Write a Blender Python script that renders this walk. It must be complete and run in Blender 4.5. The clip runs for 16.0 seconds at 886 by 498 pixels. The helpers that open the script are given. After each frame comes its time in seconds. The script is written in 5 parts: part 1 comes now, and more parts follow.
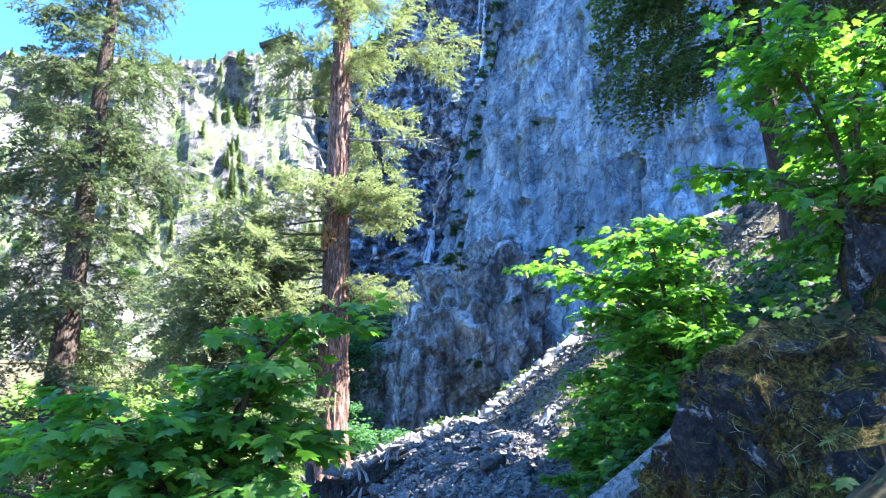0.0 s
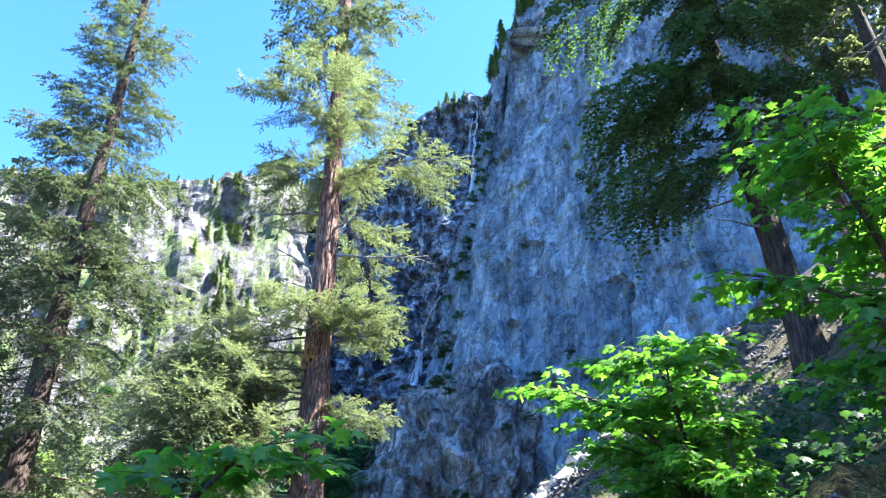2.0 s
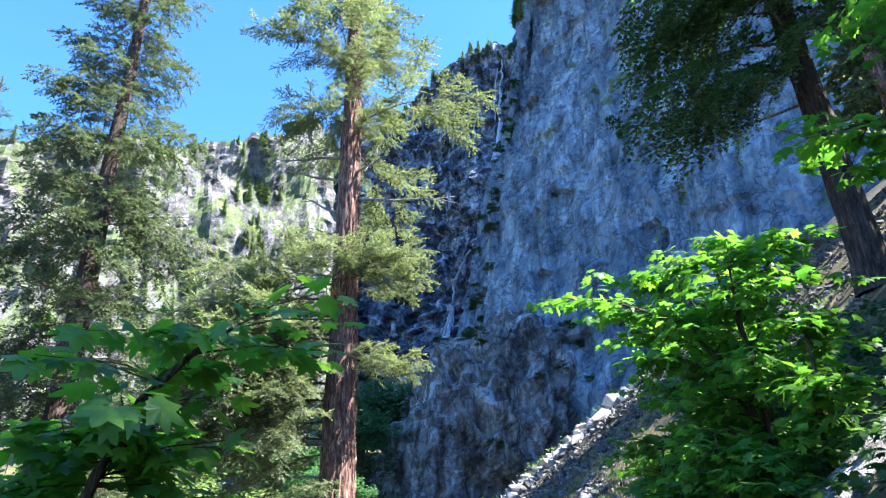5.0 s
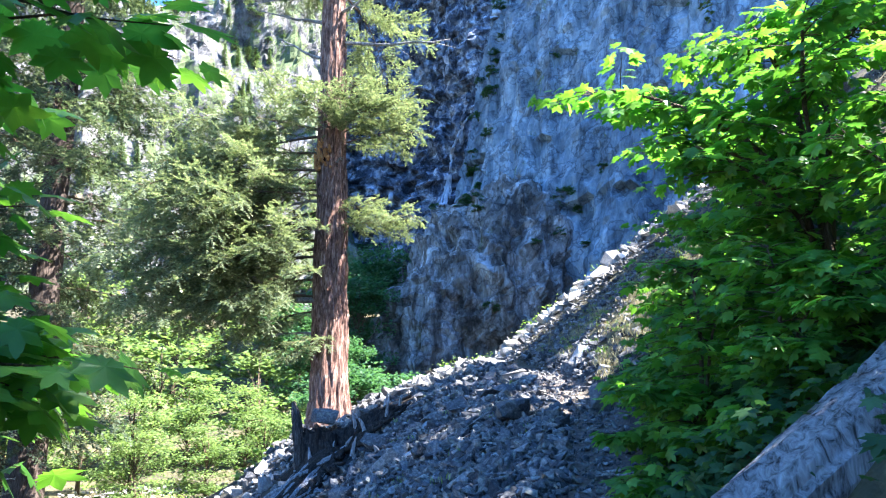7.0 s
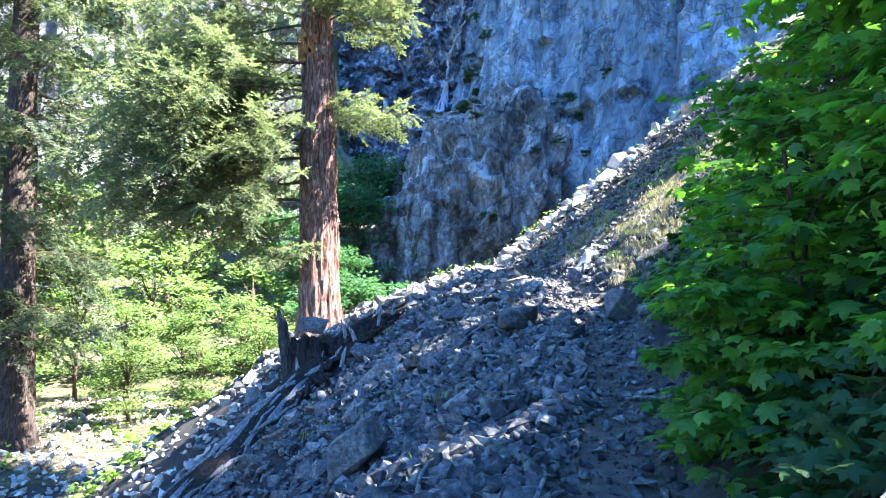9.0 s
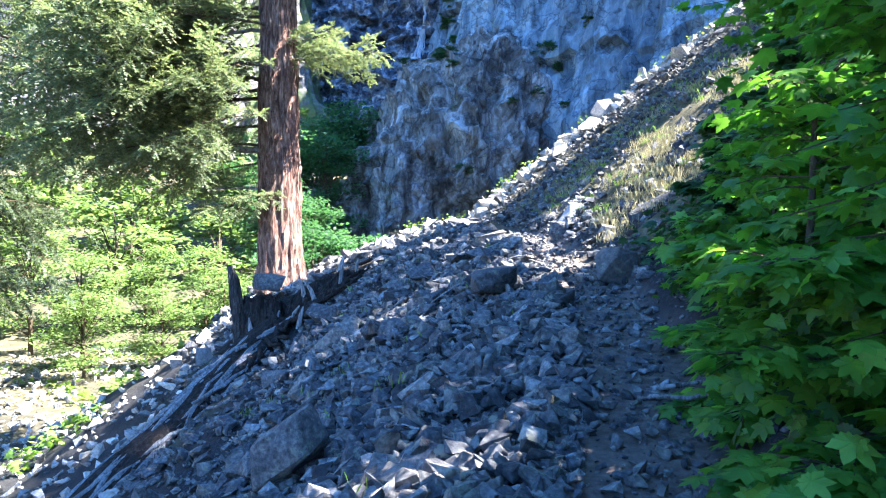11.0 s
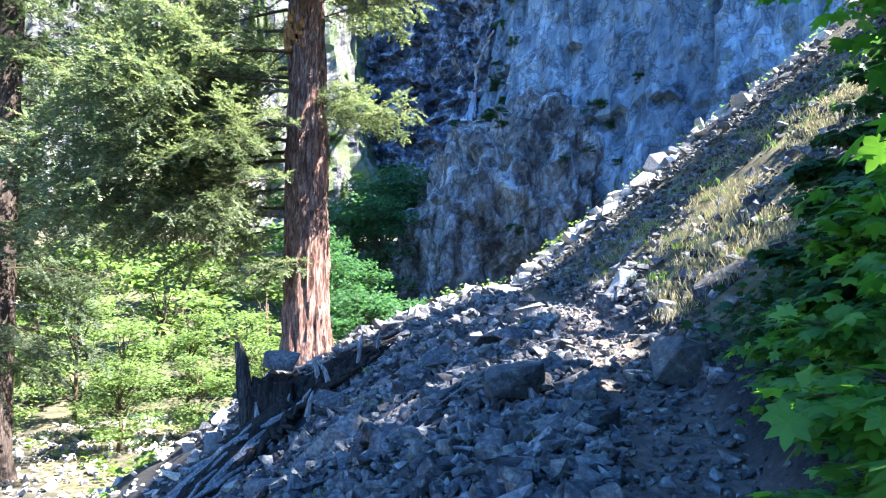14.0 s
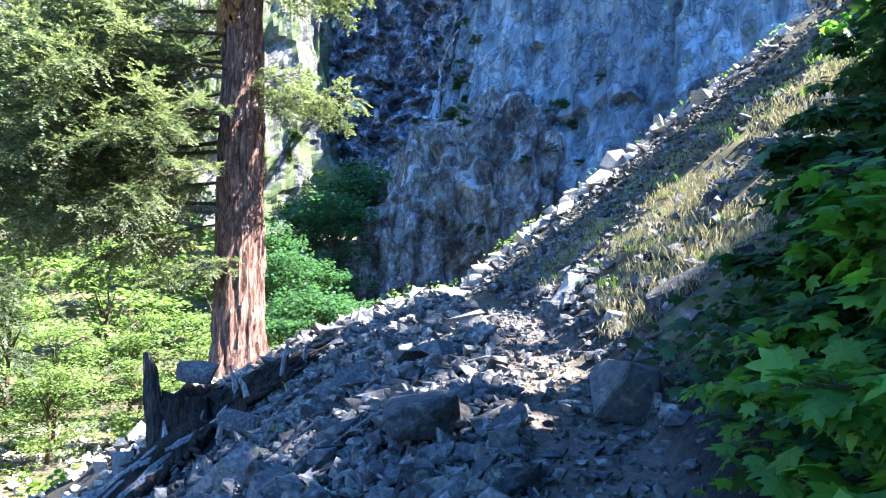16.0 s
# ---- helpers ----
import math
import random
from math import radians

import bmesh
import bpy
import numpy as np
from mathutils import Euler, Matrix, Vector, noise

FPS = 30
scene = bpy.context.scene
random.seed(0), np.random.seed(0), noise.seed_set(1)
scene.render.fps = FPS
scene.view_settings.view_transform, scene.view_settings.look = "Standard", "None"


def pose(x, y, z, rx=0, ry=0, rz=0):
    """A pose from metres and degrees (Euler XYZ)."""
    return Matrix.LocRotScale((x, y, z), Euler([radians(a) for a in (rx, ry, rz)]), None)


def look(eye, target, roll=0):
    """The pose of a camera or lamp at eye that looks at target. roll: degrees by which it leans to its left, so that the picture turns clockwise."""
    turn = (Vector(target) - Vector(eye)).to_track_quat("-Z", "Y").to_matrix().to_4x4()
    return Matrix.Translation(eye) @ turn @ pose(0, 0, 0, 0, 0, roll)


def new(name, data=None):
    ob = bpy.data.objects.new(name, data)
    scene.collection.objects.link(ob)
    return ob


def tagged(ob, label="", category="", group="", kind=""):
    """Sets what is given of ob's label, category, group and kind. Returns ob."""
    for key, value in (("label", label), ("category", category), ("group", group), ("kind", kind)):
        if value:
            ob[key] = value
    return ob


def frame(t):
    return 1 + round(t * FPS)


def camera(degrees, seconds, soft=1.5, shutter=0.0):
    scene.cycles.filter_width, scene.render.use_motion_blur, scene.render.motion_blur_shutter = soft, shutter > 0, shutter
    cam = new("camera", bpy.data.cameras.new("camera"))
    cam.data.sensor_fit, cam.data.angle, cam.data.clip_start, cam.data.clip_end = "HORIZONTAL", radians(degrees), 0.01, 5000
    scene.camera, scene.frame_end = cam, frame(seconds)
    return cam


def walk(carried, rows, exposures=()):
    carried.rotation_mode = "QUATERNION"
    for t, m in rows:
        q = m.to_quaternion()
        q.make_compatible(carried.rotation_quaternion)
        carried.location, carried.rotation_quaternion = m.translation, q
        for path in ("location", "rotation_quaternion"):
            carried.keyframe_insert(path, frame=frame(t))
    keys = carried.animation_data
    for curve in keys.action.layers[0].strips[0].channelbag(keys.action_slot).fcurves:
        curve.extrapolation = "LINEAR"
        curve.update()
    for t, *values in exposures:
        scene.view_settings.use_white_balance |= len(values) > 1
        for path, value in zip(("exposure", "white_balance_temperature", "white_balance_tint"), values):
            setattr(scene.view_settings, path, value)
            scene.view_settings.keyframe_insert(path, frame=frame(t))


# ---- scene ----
cam = camera(68.0, 16.0, 1.2)
METRES, EYE, TILT, LEAN, TURN = 10.0, 1.5, 0.0, 0.0, 0.0
ROWS = [
    (0.0, 0.0, 0.0, 0.0, 0.39, 16.88, 1.29),
    (0.5, 0.0099, 0.0387, 0.0012, 0.66, 18.77, 1.25),
    (1.0, 0.0129, 0.0666, 0.0139, 0.07, 21.53, 1.09),
    (1.5, 0.0045, 0.0908, 0.0194, -0.63, 24.82, 0.88),
    (2.0, 0.0061, 0.0934, 0.0234, -0.86, 27.42, 0.72),
    (2.5, 0.01, 0.0939, 0.0236, -0.84, 29.11, 0.74),
    (3.0, 0.0161, 0.0961, 0.0208, -0.74, 29.31, 0.75),
    (5.5, 0.0132, 0.2416, 0.0073, 2.5, 20.78, 1.26),
    (6.0, 0.0138, 0.2754, 0.0043, 2.49, 17.59, 1.25),
    (6.5, 0.0288, 0.3199, 0.0012, 2.53, 14.7, 1.28),
    (7.0, 0.0216, 0.3586, -0.0043, 2.03, 12.42, 1.36),
    (7.5, 0.0191, 0.3927, -0.0053, 1.58, 10.23, 1.21),
    (8.0, 0.0295, 0.4387, -0.0048, 1.55, 7.95, 1.23),
    (8.5, 0.0167, 0.4717, -0.009, 1.73, 6.3, 1.26),
    (11.0, 0.0274, 0.6461, -0.0007, -0.48, 0.59, 0.78),
    (11.5, 0.0299, 0.6808, -0.0021, -1.91, 0.97, 0.72),
    (12.0, 0.0311, 0.712, 0.0119, -0.85, 1.63, 0.84),
    (12.5, 0.0547, 0.7375, 0.0128, 1.79, 2.54, 1.04),
    (13.0, 0.0649, 0.7624, 0.0187, 3.91, 4.51, 1.15),
    (13.5, 0.0652, 0.7902, 0.0319, 4.61, 5.49, 1.14),
    (14.0, 0.0748, 0.817, 0.0268, 4.31, 5.89, 1.03),
    (14.5, 0.0926, 0.8515, 0.0301, 3.81, 5.4, 1.05),
    (15.0, 0.0902, 0.8839, 0.0309, 2.87, 5.37, 0.98),
    (15.5, 0.0963, 0.9062, 0.0359, 1.89, 5.8, 0.97),
    (16.0, 0.1181, 0.9371, 0.0395, 1.2, 5.8, 0.95),
]
walk(cam, [(t, pose(0, 0, EYE, TILT, LEAN, TURN) @ pose(METRES * x, METRES * y, METRES * z, 90 + pitch, roll, yaw)) for t, x, y, z, yaw, pitch, roll in ROWS],
     [(t, e, 5650, 12) for t, e in ((0.0, 3.62), (1.5, 3.47), (3.0, 2.92), (5.5, 3.0), (6.5, 3.25), (8.0, 3.74), (12.5, 3.72), (14.5, 3.38), (16.0, 3.42))])

# ---- light ----
SUN_AZ, SUN_EL = 97.0, 52.0
world = bpy.data.worlds.new("sky")
scene.world = world
world.use_nodes = True
wn = world.node_tree.nodes
sky = wn.new("ShaderNodeTexSky")
sky.sky_type, sky.sun_disc = "NISHITA", False
sky.sun_elevation, sky.sun_rotation = radians(SUN_EL), radians(SUN_AZ)
sky.air_density, sky.dust_density, sky.ozone_density = 1.0, 0.2, 3.0
tint = wn.new("ShaderNodeMix")
tint.data_type, tint.blend_type = "RGBA", "MULTIPLY"
tint.inputs[0].default_value, tint.inputs[7].default_value = 1.0, (0.7, 1.1, 1.46, 1.0)
world.node_tree.links.new(sky.outputs[0], tint.inputs[6])
world.node_tree.links.new(tint.outputs[2], wn["Background"].inputs[0])
wn["Background"].inputs[1].default_value = 0.05
sun_way = Vector((math.sin(radians(SUN_AZ)) * math.cos(radians(SUN_EL)), math.cos(radians(SUN_AZ)) * math.cos(radians(SUN_EL)), math.sin(radians(SUN_EL))))
sun = new("sun", bpy.data.lights.new("sun", "SUN"))
sun.data.energy, sun.data.angle, sun.data.color = 5.0, radians(0.53), (1.0, 0.9, 0.76)
sun.matrix_world = look(sun_way * 300, (0, 0, 0))

# ---- materials ----
def material(name, build, rough=0.85):
    """A node material; build(nodes, links, bsdf, value) wires it."""
    m = bpy.data.materials.new(name)
    m.use_nodes = True
    nt = m.node_tree
    bsdf = nt.nodes["Principled BSDF"]
    bsdf.inputs["Roughness"].default_value = rough
    bsdf.inputs["Specular IOR Level"].default_value = 0.15
    build(nt.nodes, nt.links, bsdf)
    return m


def coords(nodes, links, scale=(1, 1, 1), world_space=True):
    src = nodes.new("ShaderNodeNewGeometry").outputs["Position"] if world_space else nodes.new("ShaderNodeTexCoord").outputs["Object"]
    mp = nodes.new("ShaderNodeMapping")
    mp.inputs["Scale"].default_value = scale
    links.new(src, mp.inputs[0])
    return mp.outputs[0]


def noise_tex(nodes, links, vec, scale, detail=5, rough=0.6, distort=0.0):
    n = nodes.new("ShaderNodeTexNoise")
    n.inputs["Scale"].default_value, n.inputs["Detail"].default_value = scale, detail
    n.inputs["Roughness"].default_value, n.inputs["Distortion"].default_value = rough, distort
    links.new(vec, n.inputs["Vector"])
    return n.outputs["Fac"]


def ramp(nodes, links, fac, stops):
    r = nodes.new("ShaderNodeValToRGB")
    e = r.color_ramp.elements
    while len(e) < len(stops):
        e.new(0.5)
    for el, (pos, col) in zip(e, stops):
        el.position, el.color = pos, (*col, 1)
    links.new(fac, r.inputs[0])
    return r.outputs[0]


def mixed(nodes, links, fac, a, b, mode="MIX"):
    m = nodes.new("ShaderNodeMix")
    m.data_type, m.blend_type = "RGBA", mode
    for sock, val in ((m.inputs[0], fac), (m.inputs[6], a), (m.inputs[7], b)):
        if isinstance(val, (int, float)):
            sock.default_value = val
        elif isinstance(val, tuple):
            sock.default_value = (*val, 1)
        else:
            links.new(val, sock)
    return m.outputs[2]


def bumped(nodes, links, bsdf, height, strength, dist):
    b = nodes.new("ShaderNodeBump")
    b.inputs["Strength"].default_value, b.inputs["Distance"].default_value = strength, dist
    links.new(height, b.inputs["Height"])
    links.new(b.outputs[0], bsdf.inputs["Normal"])


def rock_material(name, dark, mid, light, lichen=(0.3, 0.31, 0.24), size=1.0, moss=None, moss_level=0.62, relief=0.02, lichen_share=0.45, spots=0.56):
    def build(n, l, b):
        v = coords(n, l)
        big = noise_tex(n, l, v, 1.7 * size, 9, 0.72)
        fine = noise_tex(n, l, v, 18 * size, 6, 0.7)
        col = ramp(n, l, fine, ((0.3, dark), (0.5, mid), (0.72, light)))
        info = n.new("ShaderNodeObjectInfo").outputs["Random"]
        isl = n.new("ShaderNodeNewGeometry").outputs["Random Per Island"]
        add = n.new("ShaderNodeMath")
        add.operation = "ADD"
        l.new(info, add.inputs[0]), l.new(isl, add.inputs[1])
        fr = n.new("ShaderNodeMath")
        fr.operation = "FRACT"
        l.new(add.outputs[0], fr.inputs[0])
        tone = ramp(n, l, fr.outputs[0], ((0.0, (0.3, 0.3, 0.31)), (0.5, (0.85, 0.86, 0.9)), (0.8, (1.15, 1.05, 0.94)), (1.0, (1.85, 1.82, 1.78))))
        col = mixed(n, l, 1.0, col, tone, "MULTIPLY")
        patch = ramp(n, l, noise_tex(n, l, v, 4.5 * size, 6, 0.75, 0.6), ((spots, (0, 0, 0)), (spots + 0.07, (1, 1, 1))))
        col = mixed(n, l, patch, col, mixed(n, l, lichen_share, col, lichen))
        if moss:
            tuft = noise_tex(n, l, v, 26 * size, 7, 0.8, 0.8)
            pad = noise_tex(n, l, v, 3.2 * size, 6, 0.7, 0.9)
            old = mixed(n, l, ramp(n, l, pad, ((0.44, (0, 0, 0)), (0.56, (1, 1, 1)))), tuple(c * 0.3 for c in (moss[0], moss[1] * 0.8, moss[2])), moss)
            dry = mixed(n, l, 1.0, old, ramp(n, l, tuft, ((0.38, (0.06, 0.06, 0.06)), (0.5, (0.7, 0.7, 0.7)), (0.62, (2.4, 2.3, 2.0)))), "MULTIPLY")
            up = n.new("ShaderNodeSeparateXYZ")
            l.new(n.new("ShaderNodeNewGeometry").outputs["Normal"], up.inputs[0])
            lie = n.new("ShaderNodeMath")
            lie.operation, lie.inputs[1].default_value = "MULTIPLY_ADD", 0.22
            l.new(up.outputs["Z"], lie.inputs[0]), l.new(big, lie.inputs[2])
            mk = ramp(n, l, lie.outputs[0], ((moss_level, (0, 0, 0)), (moss_level + 0.06, (1, 1, 1))))
            col = mixed(n, l, mk, col, dry)
        l.new(col, b.inputs["Base Color"])
        bumped(n, l, b, noise_tex(n, l, v, 30 * size, 8, 0.75), 0.8, relief)
    return material(name, build, 0.82)


def n_vec(n, l, v):
    """A warped position, to make joints uneven."""
    t = n.new("ShaderNodeTexNoise")
    t.inputs["Scale"].default_value, t.inputs["Detail"].default_value = 0.35, 5
    l.new(v, t.inputs["Vector"])
    m = n.new("ShaderNodeVectorMath")
    m.operation, m.inputs[3].default_value = "SCALE", 9.0
    l.new(t.outputs["Color"], m.inputs[0])
    return m.outputs[0]


def cliff_material(name, dark, mid, light, green, green_level, streak=1.0, rust=(0.3, 0.2, 0.12), stretch=0.1, spread=0.18, joints=(0.55, 0.45, 0.28)):
    def build(n, l, b):
        v = coords(n, l)
        vs = coords(n, l, (0.35, 0.35, stretch))
        stre = noise_tex(n, l, vs, 1.6 * streak, 9, 0.72, 0.6)
        col = ramp(n, l, stre, ((0.5 - spread, dark), (0.49, mid), (0.51 + spread, light)))
        crack = n.new("ShaderNodeTexVoronoi")
        crack.feature, crack.inputs["Scale"].default_value = "DISTANCE_TO_EDGE", 0.5
        l.new(mixed(n, l, 0.55, coords(n, l, (0.9, 0.9, 0.4)), n_vec(n, l, v)), crack.inputs["Vector"])
        col = mixed(n, l, 1.0, col, ramp(n, l, crack.outputs[0], ((0.0, (0.45, 0.45, 0.47)), (0.07, (1, 1, 1)))), "MULTIPLY")
        block = n.new("ShaderNodeTexVoronoi")
        block.inputs["Scale"].default_value, block.inputs["Randomness"].default_value = joints[0], 0.85
        l.new(mixed(n, l, 0.12, coords(n, l, (1, 1, joints[1])), n_vec(n, l, v)), block.inputs["Vector"])
        shade = n.new("ShaderNodeSeparateColor")
        l.new(block.outputs["Color"], shade.inputs[0])
        col = mixed(n, l, 1.0, col, ramp(n, l, shade.outputs[0], ((0.0, (1 - joints[2],) * 3), (0.6, (1, 1, 1)), (1.0, (1 + joints[2],) * 3))), "MULTIPLY")
        mott = ramp(n, l, noise_tex(n, l, v, 0.9, 9, 0.75), ((0.3, (0.62, 0.62, 0.64)), (0.62, (1.12, 1.1, 1.07))))
        col = mixed(n, l, 1.0, col, mott, "MULTIPLY")
        wide = ramp(n, l, noise_tex(n, l, coords(n, l, (1, 1, 0.35)), 0.07, 5, 0.65, 0.5), ((0.35, (0.68, 0.7, 0.74)), (0.65, (1.28, 1.26, 1.24))))
        col = mixed(n, l, 1.0, col, wide, "MULTIPLY")
        rs = ramp(n, l, noise_tex(n, l, v, 0.09, 6, 0.7), ((0.64, (0, 0, 0)), (0.72, (0.55, 0.55, 0.55))))
        col = mixed(n, l, rs, col, rust)
        gr = ramp(n, l, noise_tex(n, l, coords(n, l, (1, 1, 0.5)), 0.16, 9, 0.78), ((green_level, (0, 0, 0)), (green_level + 0.05, (0.85, 0.85, 0.85))))
        col = mixed(n, l, gr, col, green)
        l.new(col, b.inputs["Base Color"])
        bumped(n, l, b, noise_tex(n, l, v, 1.2, 8, 0.7), 0.7, 0.6)
    return material(name, build, 0.88)


def leaf_material(name, col_a, col_b, thin, through_share=0.45, gloss=0.4):
    m = bpy.data.materials.new(name)
    m.use_nodes = True
    n, l = m.node_tree.nodes, m.node_tree.links
    b = n["Principled BSDF"]
    isl = n.new("ShaderNodeNewGeometry").outputs["Random Per Island"]
    info = n.new("ShaderNodeObjectInfo").outputs["Random"]
    add = n.new("ShaderNodeMath")
    add.operation = "ADD"
    l.new(isl, add.inputs[0]), l.new(info, add.inputs[1])
    fr = n.new("ShaderNodeMath")
    fr.operation = "FRACT"
    l.new(add.outputs[0], fr.inputs[0])
    base = ramp(n, l, fr.outputs[0], ((0.0, col_a), (0.9, col_b), (1.0, tuple(min(1, c * 1.3 + 0.03) for c in col_b))))
    spots = ramp(n, l, noise_tex(n, l, coords(n, l), 9, 5), ((0.35, (0.75, 0.78, 0.7)), (0.65, (1.1, 1.08, 1.1))))
    base = mixed(n, l, 1.0, base, spots, "MULTIPLY")
    l.new(base, b.inputs["Base Color"])
    b.inputs["Roughness"].default_value = gloss
    b.inputs["Specular IOR Level"].default_value = 0.28
    tr = n.new("ShaderNodeBsdfTranslucent")
    l.new(mixed(n, l, 1.0, base, thin, "MULTIPLY"), tr.inputs["Color"])
    mx = n.new("ShaderNodeMixShader")
    mx.inputs[0].default_value = through_share
    l.new(b.outputs[0], mx.inputs[1]), l.new(tr.outputs[0], mx.inputs[2])
    l.new(mx.outputs[0], n["Material Output"].inputs["Surface"])
    return m


def bark_material(name, dark, mid, light, ring=14.0):
    def build(n, l, b):
        v = coords(n, l, (ring, ring, ring * 0.16))
        f = noise_tex(n, l, v, 1.0, 7, 0.7, 0.8)
        col = ramp(n, l, f, ((0.36, dark), (0.5, mid), (0.7, light)))
        ob = ramp(n, l, noise_tex(n, l, coords(n, l), 2.2, 5), ((0.3, (0.7, 0.68, 0.66)), (0.7, (1.15, 1.12, 1.1))))
        l.new(mixed(n, l, 1.0, col, ob, "MULTIPLY"), b.inputs["Base Color"])
        bumped(n, l, b, f, 1.0, 0.04)
    return material(name, build, 0.9)


def ground_build(n, l, b):
    v = coords(n, l)
    at = n.new("ShaderNodeAttribute")
    at.attribute_name = "cover"
    sep = n.new("ShaderNodeSeparateColor")
    l.new(at.outputs["Color"], sep.inputs[0])
    fine = noise_tex(n, l, v, 26, 8, 0.75)
    # near-black gravel: shade of the gaps between stones put into its colour
    shaded_gravel = ramp(n, l, fine, ((0.34, (0.008, 0.008, 0.009)), (0.52, (0.026, 0.026, 0.028)), (0.72, (0.09, 0.087, 0.084))))
    dirt = ramp(n, l, noise_tex(n, l, v, 12, 8, 0.7), ((0.3, (0.065, 0.051, 0.043)), (0.55, (0.145, 0.117, 0.099)), (0.75, (0.25, 0.208, 0.177))))
    soil = ramp(n, l, noise_tex(n, l, v, 3, 8, 0.7), ((0.35, (0.035, 0.034, 0.02)), (0.55, (0.11, 0.095, 0.05)), (0.7, (0.23, 0.19, 0.115))))
    col = mixed(n, l, sep.outputs[0], shaded_gravel, dirt)
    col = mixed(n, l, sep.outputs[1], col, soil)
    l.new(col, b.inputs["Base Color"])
    bumped(n, l, b, fine, 0.9, 0.03)


